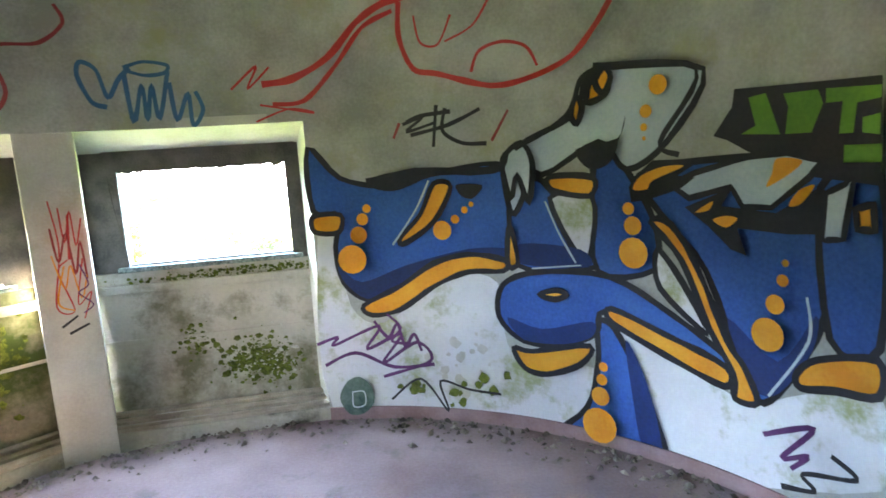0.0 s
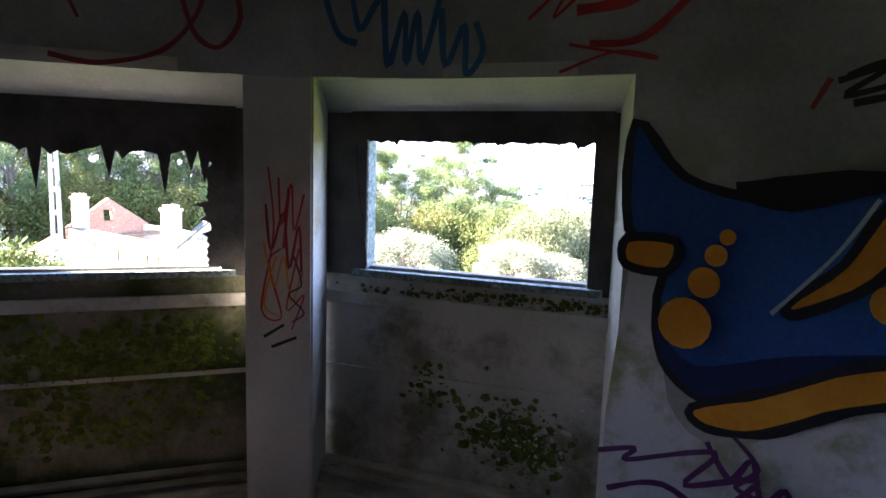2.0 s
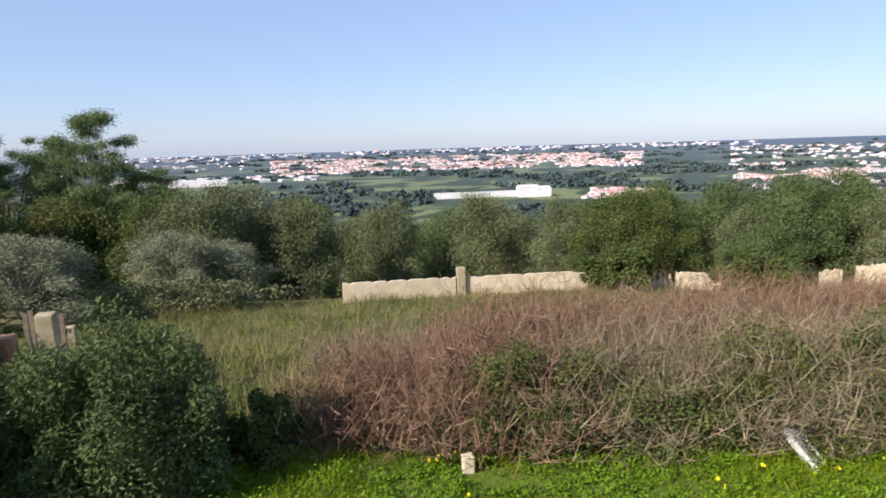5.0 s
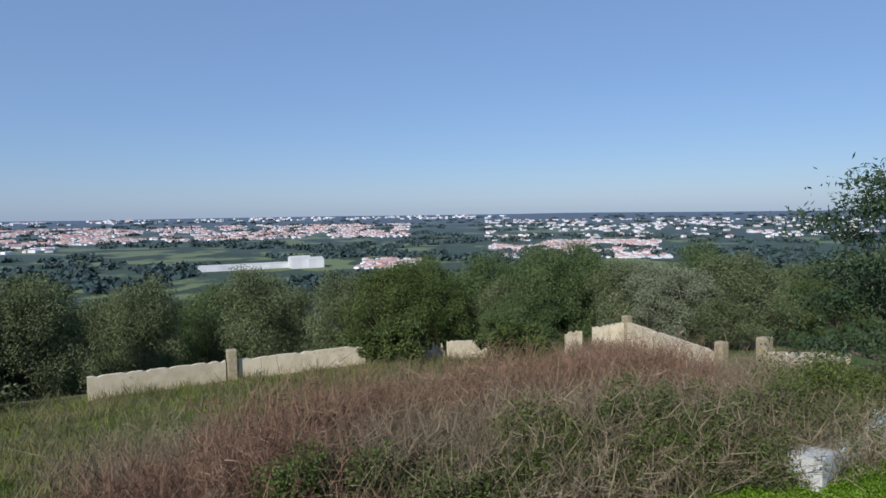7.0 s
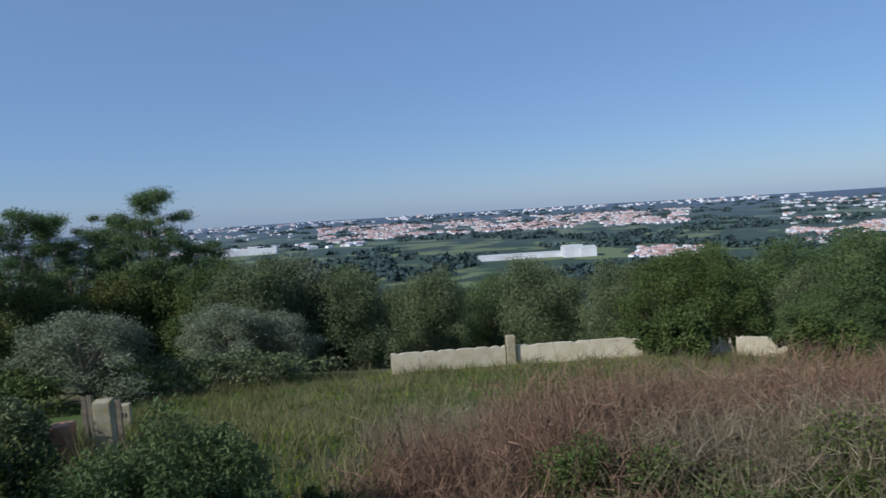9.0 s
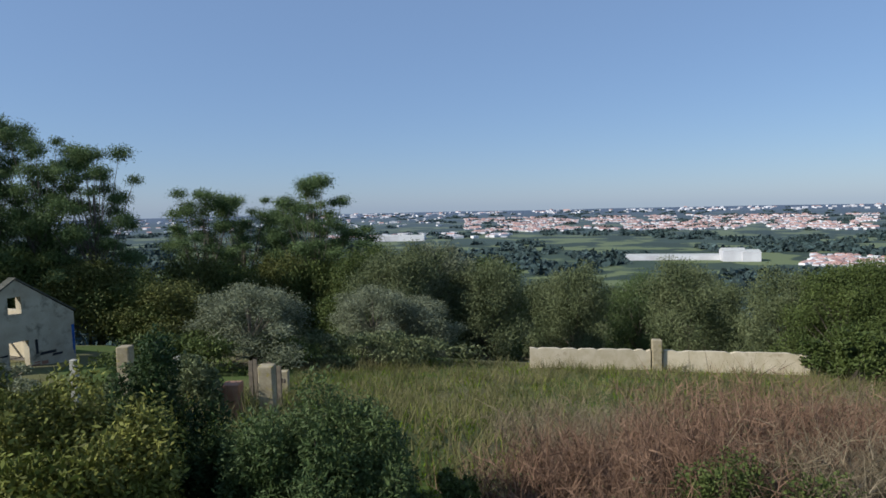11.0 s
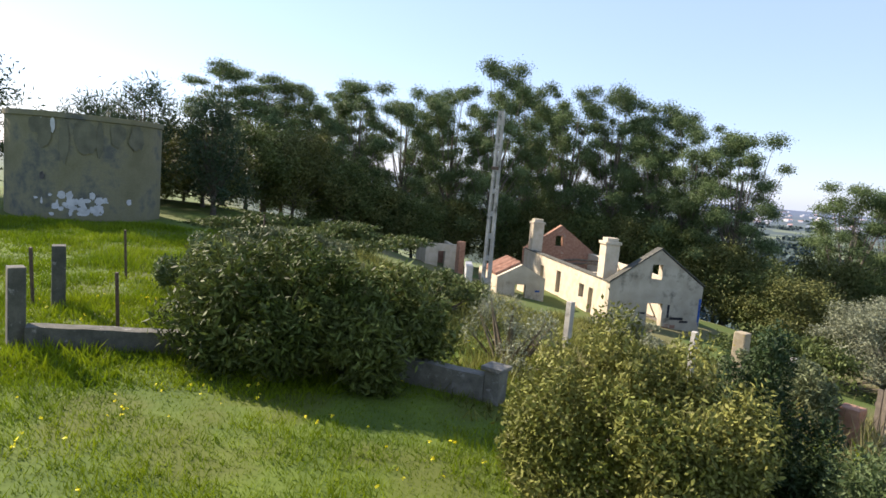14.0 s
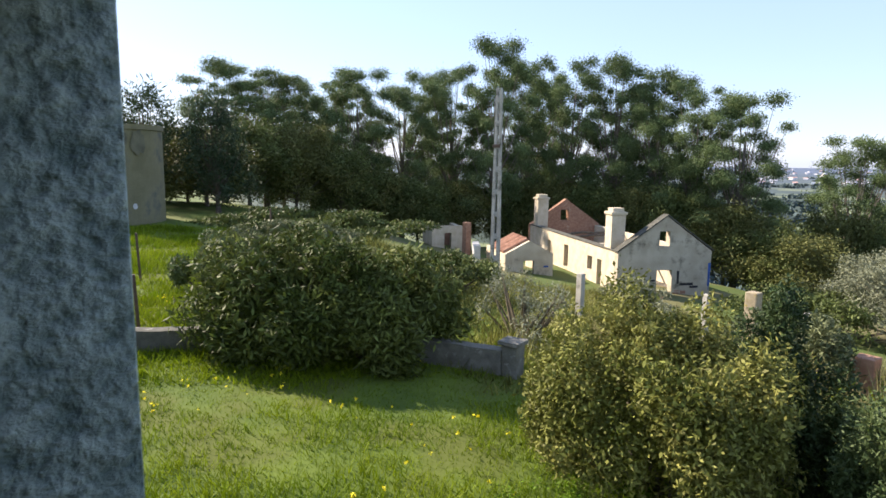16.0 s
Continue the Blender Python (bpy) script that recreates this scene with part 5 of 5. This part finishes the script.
# round water tank
tx, ty = far(98.2, 30.4)
t = thing("water_tank", at(tx, ty, -0.1), "round ochre rendered concrete water tank, stained and flaking", "tank")
bm_ = bmesh.new()
TR, TH = 2.85, 4.15
prof = [(TR, -0.5), (TR, TH - 0.22), (TR + 0.06, TH - 0.2), (TR + 0.06, TH), (TR - 0.25, TH), (TR - 0.25, TH - 0.5)]
cols = [[bm_.verts.new((r * math.cos(k * math.pi / 36), r * math.sin(k * math.pi / 36), z)) for r, z in prof] for k in range(72)]
for k in range(72):
    for j in range(len(prof) - 1):
        bm_.faces.new((cols[k][j], cols[(k + 1) % 72][j], cols[(k + 1) % 72][j + 1], cols[k][j + 1]))
bm_.faces.new([c[-1] for c in cols])
part("shell", bm_, TANKM, t)
rngt = random.Random(19)
marks = [(rngt.gauss(-4, 13), 0.25 + 0.75 * rngt.random(), rngt.uniform(0.012, 0.05), rngt.uniform(0.06, 0.32)) for _ in range(46)]
marks += [(-31, 3.4, 0.03, 0.5), (-23, 3.35, 0.03, 0.6), (-27, 2.9, 0.03, 0.3), (-30, 1.6, 0.03, 0.3)]
marks += [(rngt.uniform(-40, 40), 4.13 - q, rngt.uniform(0.03, 0.13), q - 0.22) for q in (0.7, 1.5, 1.0, 0.8, 1.9, 0.9, 1.3, 0.7, 1.6, 1.1, 0.8, 1.2)]
for k, (a0, z0, w, h) in enumerate(marks):
    bm_ = bmesh.new()
    ca = radians(8.2 + a0)
    ring = []
    for q in range(20):
        an = 2 * math.pi * q / 20
        rr = 1 + 0.35 * noise.noise(Vector((math.cos(an) * 2, math.sin(an) * 2, k)))
        al, zz = ca + math.cos(an) * w * rr * 1.1, z0 + h * 0.5 * (1 + math.sin(an) * rr)
        ring.append(bm_.verts.new(((TR + 0.012 + k * 0.0006) * math.cos(al), (TR + 0.012 + k * 0.0006) * math.sin(al), zz)))
    bm_.faces.new(ring)
    part("flaked_patch" if k < 49 else "water_stain", bm_, PATCH if k < 48 else DARK if k < 50 else TANKSTAIN, t)

# ruined farmhouse: local x along the gable, y away along the long wall
HX, HY = -28.1, 24.2
hz = -5.75
hm = pose(HX, HY, hz, 0, 0, math.degrees(math.atan2(0.985, 0.172)))
house = thing("ruined_house", hm, "roofless ruined farmhouse with cream walls and bare brick", "house")
GW, GL, EV, AP = 5.5, 14.2, 2.45, 4.35


def holed(bm_, a0, a1, z0, z1, holes, face, thick):
    """Wall panel in the plane (a, z) with rectangular holes; face maps (a, depth, z) to a place."""
    xs = sorted({a0, a1, *[h[0] for h in holes], *[h[1] for h in holes]})
    zs = sorted({z0, z1, *[h[2] for h in holes], *[h[3] for h in holes]})
    for i in range(len(xs) - 1):
        for j in range(len(zs) - 1):
            cx_, cz_ = (xs[i] + xs[i + 1]) / 2, (zs[j] + zs[j + 1]) / 2
            if any(h[0] < cx_ < h[1] and h[2] < cz_ < h[3] for h in holes):
                continue
            vs = [bm_.verts.new(face(a_, d_, z_)) for d_ in (0, thick) for a_, z_ in ((xs[i], zs[j]), (xs[i + 1], zs[j]), (xs[i + 1], zs[j + 1]), (xs[i], zs[j + 1]))]
            for q in ((0, 1, 2, 3), (7, 6, 5, 4), (0, 4, 5, 1), (1, 5, 6, 2), (2, 6, 7, 3), (3, 7, 4, 0)):
                bm_.faces.new([vs[n_] for n_ in q])
    bmesh.ops.remove_doubles(bm_, verts=bm_.verts[:], dist=0.001)
    bm_.verts.index_update()
    dup = {}
    for f_ in bm_.faces:
        dup.setdefault(tuple(sorted(v_.index for v_ in f_.verts)), []).append(f_)
    bmesh.ops.delete(bm_, geom=[f_ for fs in dup.values() if len(fs) > 1 for f_ in fs], context="FACES_ONLY")
    bmesh.ops.recalc_face_normals(bm_, faces=bm_.faces[:])
    return bm_


def gable(y, material, holes, label):
    bm_ = holed(bmesh.new(), 0, GW, -0.6, EV, holes, lambda a_, d_, z_: (a_, y + d_, z_), 0.4)
    part("gable_wall", bm_, material, house, label)
    hx0, hx1, hz0, hz1 = 2.35, 2.95, 2.75, 3.55
    k = (AP - EV) / (GW / 2)
    bm_ = bmesh.new()
    outline = lambda a_: EV + k * min(a_, GW - a_)
    xs = [0.0, 0.8, 1.6, hx0, hx1, 4.0, 4.9, GW]
    xs = sorted(set(xs + [GW / 2]))
    for a0, a1 in zip(xs, xs[1:]):
        spans = [(EV, EV, outline(a0), outline(a1))]
        if hx0 <= (a0 + a1) / 2 <= hx1:
            spans = [(EV, EV, hz0, hz0), (hz1, hz1, outline(a0), outline(a1))]
        for l0, l1, t0, t1 in spans:
            vs = [bm_.verts.new((a_, y + d_, z_)) for d_ in (0, 0.4) for a_, z_ in ((a0, l0), (a1, l1), (a1, t1), (a0, t0))]
            for q in ((0, 1, 2, 3), (7, 6, 5, 4), (0, 4, 5, 1), (1, 5, 6, 2), (2, 6, 7, 3), (3, 7, 4, 0)):
                try:
                    bm_.faces.new([vs[n_] for n_ in q])
                except ValueError:
                    pass
    bmesh.ops.remove_doubles(bm_, verts=bm_.verts[:], dist=0.001)
    bmesh.ops.recalc_face_normals(bm_, faces=bm_.faces[:])
    part("gable_top", bm_, material, house)


gable(0, GREYR, [(2.3, 3.2, -0.1, 1.45)], "grey stained gable wall with empty doorway")
gable(GL - 0.4, BRICK, [], "bare red brick gable wall")
bm_ = holed(bmesh.new(), 0.4, GL - 0.4, -0.6, EV, [(1.9, 2.45, -0.1, 1.75), (3.1, 3.75, 0.95, 1.75), (6.6, 7.3, 0.5, 1.9), (9.6, 10.2, 0.9, 1.8)], lambda a_, d_, z_: (d_, a_, z_), 0.4)
part("long_wall", bm_, CREAM, house, "sunlit cream long wall with dark openings")
bm_ = holed(bmesh.new(), 0.4, GL - 0.4, -0.6, EV - 0.1, [(3, 4, 0.8, 1.8), (8, 9, -0.1, 1.9)], lambda a_, d_, z_: (GW - 0.4 + d_, a_, z_), 0.4)
part("long_wall", bm_, CREAM, house, "cream long wall on the far side")
part("inner_wall", boxes((0.41, GW - 0.41, 7.2, 7.5, -0.5, 1.9)), CREAM, house)
rngb = random.Random(71)
for k in range(46):
    a_ = rngb.uniform(0.5, GL - 1.0) if k < 30 else rngb.uniform(0.1, GW - 0.5)
    z_ = -0.35 + 0.6 * rngb.random() ** 1.5
    w_, h_ = rngb.uniform(0.14, 0.45), rngb.uniform(0.06, 0.2)
    if k < 30:
        part("bare_brick_patch", boxes((-0.008, -0.002, a_, a_ + w_, z_, z_ + h_)), BRICK, house)
    else:
        part("bare_brick_patch", boxes((a_, a_ + w_, -0.008, -0.002, z_ + 0.05, z_ + h_ + 0.05)), BRICK, house)
part("floor_slab", boxes((0.4, GW - 0.4, 0.4, GL - 0.4, -0.6, -0.1)), DIRT, house)
for k, (y, z) in enumerate(((2.4, 2.0), (4.6, 2.1), (5.4, 1.7), (8.6, 2.1), (10.6, 2.0))):
    bm_ = bmesh.new()
    tube(bm_, [(0.35, y, z), (2.8, y + 0.2, z + 0.05 * k), (GW - 0.3, y + 0.5, z + 0.1)], [0.09, 0.09, 0.08], 6)
    part("roof_beam", bm_, DBARK, house)
part("coping", boxes((-0.05, 0.42, 0.4, GL - 0.4, EV + 0.002, EV + 0.07), bevel=0.01, wear=0.008), DARKCONC, house)
for s in (0, 1):
    bm_ = bmesh.new()
    a0, a1 = (-0.08, GW / 2) if s == 0 else (GW / 2, GW + 0.08)
    z0_, z1_ = (EV, AP + 0.02) if s == 0 else (AP + 0.02, EV)
    vs = [bm_.verts.new((a_, d_, z_ + e)) for e in (0.01, 0.09) for d_ in (-0.06, 0.46) for a_, z_ in ((a0, z0_), (a1, z1_))]
    for q in ((0, 1, 3, 2), (6, 7, 5, 4), (0, 4, 5, 1), (2, 3, 7, 6), (0, 2, 6, 4), (1, 5, 7, 3)):
        bm_.faces.new([vs[n_] for n_ in q])
    bmesh.ops.recalc_face_normals(bm_, faces=bm_.faces[:])
    part("verge", bm_, DARKCONC, house)
for y, h, mm in ((1.0, 2.25, CREAM), (12.5, 2.3, CREAM)):
    c = part("chimney", boxes((0.05, 0.85, y, y + 0.75, EV - 0.3, EV + h - 0.35), bevel=0.02, wear=0.01), mm, house, "cream rendered chimney stack")
    part("chimney_cap", boxes((-0.02, 0.92, y - 0.07, y + 0.82, EV + h - 0.347, EV + h - 0.2), (0.12, 0.78, y + 0.08, y + 0.67, EV + h - 0.2, EV + h), bevel=0.01), CREAM, c, "weathered cream chimney head")
# added dark panels stand in for the shaded interior behind each opening
for y0, y1, z0_, z1_ in ((1.9, 2.45, -0.1, 1.75), (3.1, 3.75, 0.95, 1.75), (6.6, 7.3, 0.5, 1.9), (9.6, 10.2, 0.9, 1.8)):
    part("shutter", boxes((0.24, 0.28, y0 + 0.002, y1 - 0.002, z0_, z1_ - 0.002)), DARK, house, "added dark panel for the shaded room behind the opening")
# painted scrawl on the gable
for k, (x, z, w, h) in enumerate(((0.9, 0.75, 0.9, 0.10), (1.7, 0.85, 0.5, 0.08), (3.5, 0.7, 0.12, 0.7), (3.7, 0.6, 0.8, 0.12), (4.3, 0.45, 0.5, 0.10), (5.35, 0.3, 0.12, 1.5))):
    bm_ = boxes((x, x + w, -0.006, -0.003, z, z + h), wear=0.02, seed=k)
    part("paint_scrawl", bm_, PAINT_DARK if k < 5 else PAINT_BLUE, house)

# annexe with a little gable and a tiled roof scrap
ann = thing("ruined_annexe", hm @ pose(-5.0, 3.8, 0.1), "small gabled outbuilding with red tile roof remnant", "outhouse")
bm_ = holed(bmesh.new(), 0, 2.9, -0.6, 1.75, [(1.1, 1.75, -0.1, 1.35)], lambda a_, d_, z_: (a_, d_, z_), 0.3)
part("front_wall", bm_, GREYR, ann)
bm_ = bmesh.new()
vs = [bm_.verts.new((a_, d_, z_)) for d_ in (0, 0.3) for a_, z_ in ((0, 1.752), (2.9, 1.752), (1.45, 2.5))]
for q in ((0, 1, 2), (5, 4, 3), (0, 3, 4, 1), (1, 4, 5, 2), (2, 5, 3, 0)):
    bm_.faces.new([vs[n_] for n_ in q])
part("gable_top", bm_, GREYR, ann)
part("side_wall", boxes((0, 0.3, 0.302, 4.0, -0.6, 1.74)), CREAM, ann)
part("side_wall", boxes((2.6, 2.9, 0.302, 4.0, -0.6, 1.74)), CREAM, ann)
for k in range(9):
    bm_ = bmesh.new()
    y = 0.5 + k * 0.3
    tube(bm_, [(0.0, y, 1.80), (0.75, y, 2.18), (1.45, y, 2.54)], [0.15, 0.15, 0.14], 8)
    part("roof_tile_row", bm_, TILE, ann)
part("paint_scrawl", boxes((1.9, 2.6, -0.006, -0.003, 0.95, 1.2), wear=0.03), PAINT_BLUE, ann)
shed = thing("ruined_shed", hm @ pose(-7.6, 12.8, 0.4), "roofless cream walls of a small outhouse", "outhouse")
bm_ = holed(bmesh.new(), 0, 2.4, -0.6, 2.1, [(0.9, 1.4, -0.1, 1.6)], lambda a_, d_, z_: (a_, d_, z_), 0.3)
part("front_wall", bm_, CREAM, shed)
part("side_wall", boxes((2.1, 2.4, 0.302, 4.0, -0.6, 1.9), wear=0.05), CREAM, shed)
part("side_wall", boxes((0.0, 0.3, 0.302, 4.0, -0.6, 1.9), wear=0.05), CREAM, shed)
part("back_wall", boxes((0.302, 2.098, 3.7, 4.0, -0.6, 1.7), wear=0.05), BRICK, shed)
low_wall("rubble_wall", -37.5, 20.2, -35.2, 19.3, 1.2, 0.4, PATCH, "white crumbling wall stub by the annexe", 0.5, 17)
worn_post("brick_stump", -39.8, 20.6, 0.45, 0.45, 2.2, BRICK, "broken brick chimney stump", "stump", 10)

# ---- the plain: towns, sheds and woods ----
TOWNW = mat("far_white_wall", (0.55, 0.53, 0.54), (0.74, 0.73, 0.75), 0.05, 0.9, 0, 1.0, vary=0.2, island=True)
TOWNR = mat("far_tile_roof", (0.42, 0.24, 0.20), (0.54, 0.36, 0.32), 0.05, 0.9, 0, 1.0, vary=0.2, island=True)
# leaf green shifted to blue: distance haze painted into the woods
HAZEWOOD = mat("haze_tinted_wood", (0.030, 0.052, 0.050), (0.060, 0.088, 0.085), 0.02, 0.95, 0, 0.3, vary=0.3, island=True)


def town(name, n, yaw0, yaw1, d0, d1, size, label, seed, red=0.75):
    gg = np.random.default_rng(seed)
    wv, wf, rv, rf = [], [], [], []
    for i in range(n):
        yw = gg.uniform(yaw0, yaw1)
        d = d0 + (d1 - d0) * gg.random()
        if noise.noise(Vector((yw * 0.35, d * 0.004, seed))) < -0.12:
            continue
        x_, y_ = far(yw, d)
        z_ = ground(x_, y_) - 1
        w, l, h = size * gg.uniform(0.6, 1.3), size * gg.uniform(0.8, 2.2), size * gg.uniform(0.5, 1.0) + 1
        mm = pose(x_, y_, z_, 0, 0, gg.uniform(0, 90))
        b0 = len(wv)
        wv += [tuple(mm @ Vector(p)) for p in ((-l, -w, 0), (l, -w, 0), (l, w, 0), (-l, w, 0), (-l, -w, h), (l, -w, h), (l, w, h), (-l, w, h))]
        wf += [[b0 + k for k in q] for q in ((0, 1, 5, 4), (1, 2, 6, 5), (2, 3, 7, 6), (3, 0, 4, 7), (4, 5, 6, 7))]
        if gg.random() < red:
            b0 = len(rv)
            rv += [tuple(mm @ Vector(p)) for p in ((-l, -w, h + .1), (l, -w, h + .1), (l, w, h + .1), (-l, w, h + .1), (-l, 0, h + w * 0.5), (l, 0, h + w * 0.5))]
            rf += [[b0 + k for k in q] for q in ((0, 1, 5, 4), (2, 3, 4, 5), (0, 4, 3), (1, 2, 5))]
    t_ = thing(name, pose(0, 0, 0), label, "town", kind="stuff")
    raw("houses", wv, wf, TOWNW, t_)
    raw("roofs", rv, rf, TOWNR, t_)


town("distant_town", 2600, -21, 12, 1750, 3000, 4.6, "distant town of white houses and red roofs", 401)
town("distant_town", 1500, -44, -28.5, 1000, 1500, 3.6, "white village on the plain below", 402, 0.45)
town("distant_town", 700, -60, -28, 1600, 3400, 5.5, "scattered far suburbs", 403, 0.3)
town("distant_town", 500, 14, 60, 2200, 4200, 6, "thin far line of white houses", 404, 0.2)
town("distant_town", 120, -22, -16, 850, 1000, 3.6, "small cluster of houses beyond the trees", 405, 0.8)
town("distant_town", 260, 8, 26, 1500, 1750, 6, "white sheds on the plain", 406, 0.1)
town("distant_town", 400, -30, 30, 3600, 4500, 9, "farthest pale suburbs near the horizon", 407, 0.2)

for i, (yw, d, l, w, h, rz) in enumerate(((-11.0, 900, 14, 14, 17, 0), (-12.3, 900, 11, 12, 15, 0), (-6.2, 905, 60, 12, 8, 2), (18, 1450, 60, 14, 14, 8))):
    x, y = far(yw, d)
    t = thing("warehouse", at(x, y, 0, rz), "long white industrial shed on the plain", "warehouse")
    part("wall_block", boxes((-l, l, -w, w, -2, h * 0.8)), TOWNW, t)
    bm_ = bmesh.new()
    vs = [bm_.verts.new(p) for p in ((-l, -w, h * 0.8 + .1), (l, -w, h * 0.8 + .1), (l, w, h * 0.8 + .1), (-l, w, h * 0.8 + .1), (-l, 0, h), (l, 0, h))]
    for q in ((0, 1, 5, 4), (2, 3, 4, 5), (0, 4, 3), (1, 2, 5)):
        bm_.faces.new([vs[n_] for n_ in q])
    part("roof", bm_, PATCH, t, "pale sheet roof")
x, y = far(7.5, 240)
t = thing("farmhouse", at(x, y, 4), "small house with orange tiled roof among trees", "house")
part("wall_block", boxes((-5, 5, -3, 3, -4, 3)), TOWNW, t)
bm_ = bmesh.new()
vs = [bm_.verts.new(p) for p in ((-5.4, -3.4, 3.01), (5.4, -3.4, 3.01), (5.4, 3.4, 3.01), (-5.4, 3.4, 3.01), (-5.4, 0, 5), (5.4, 0, 5))]
for q in ((0, 1, 5, 4), (2, 3, 4, 5), (0, 4, 3), (1, 2, 5)):
    bm_.faces.new([vs[n_] for n_ in q])
part("roof", bm_, TILE, t)

gg = np.random.default_rng(17)
blobs = []
while len(blobs) < 2600:
    yw, d = gg.uniform(-66, 62), 110 * (38 ** gg.random())
    x, y = far(yw, d)
    lim = -0.02 if d < 300 else 0.02
    if noise.noise(Vector((x * 0.004, y * 0.004, 2))) > lim:
        s = min(9.0, 4.0 + d * 0.005)
        blobs.append(((x, y, ground(x, y) + s * 0.25), (s * 1.8, s * 1.8, s * 0.55)))
near_b = [b_ for b_ in blobs if math.hypot(b_[0][0], b_[0][1]) < 420]
far_b = [b_ for b_ in blobs if math.hypot(b_[0][0], b_[0][1]) >= 420]
v, f = leaves(near_b, 60000, 1.5, 0.9, 21, 0.5)
tagged(raw("mid_woods", v, f, BELT), "olive-green woods on the lower slope", "woods", kind="stuff")
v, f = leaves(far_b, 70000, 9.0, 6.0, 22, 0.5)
tagged(raw("far_woods", v, f, HAZEWOOD), "woods across the plain, haze blue mixed into their green", "woods", kind="stuff")
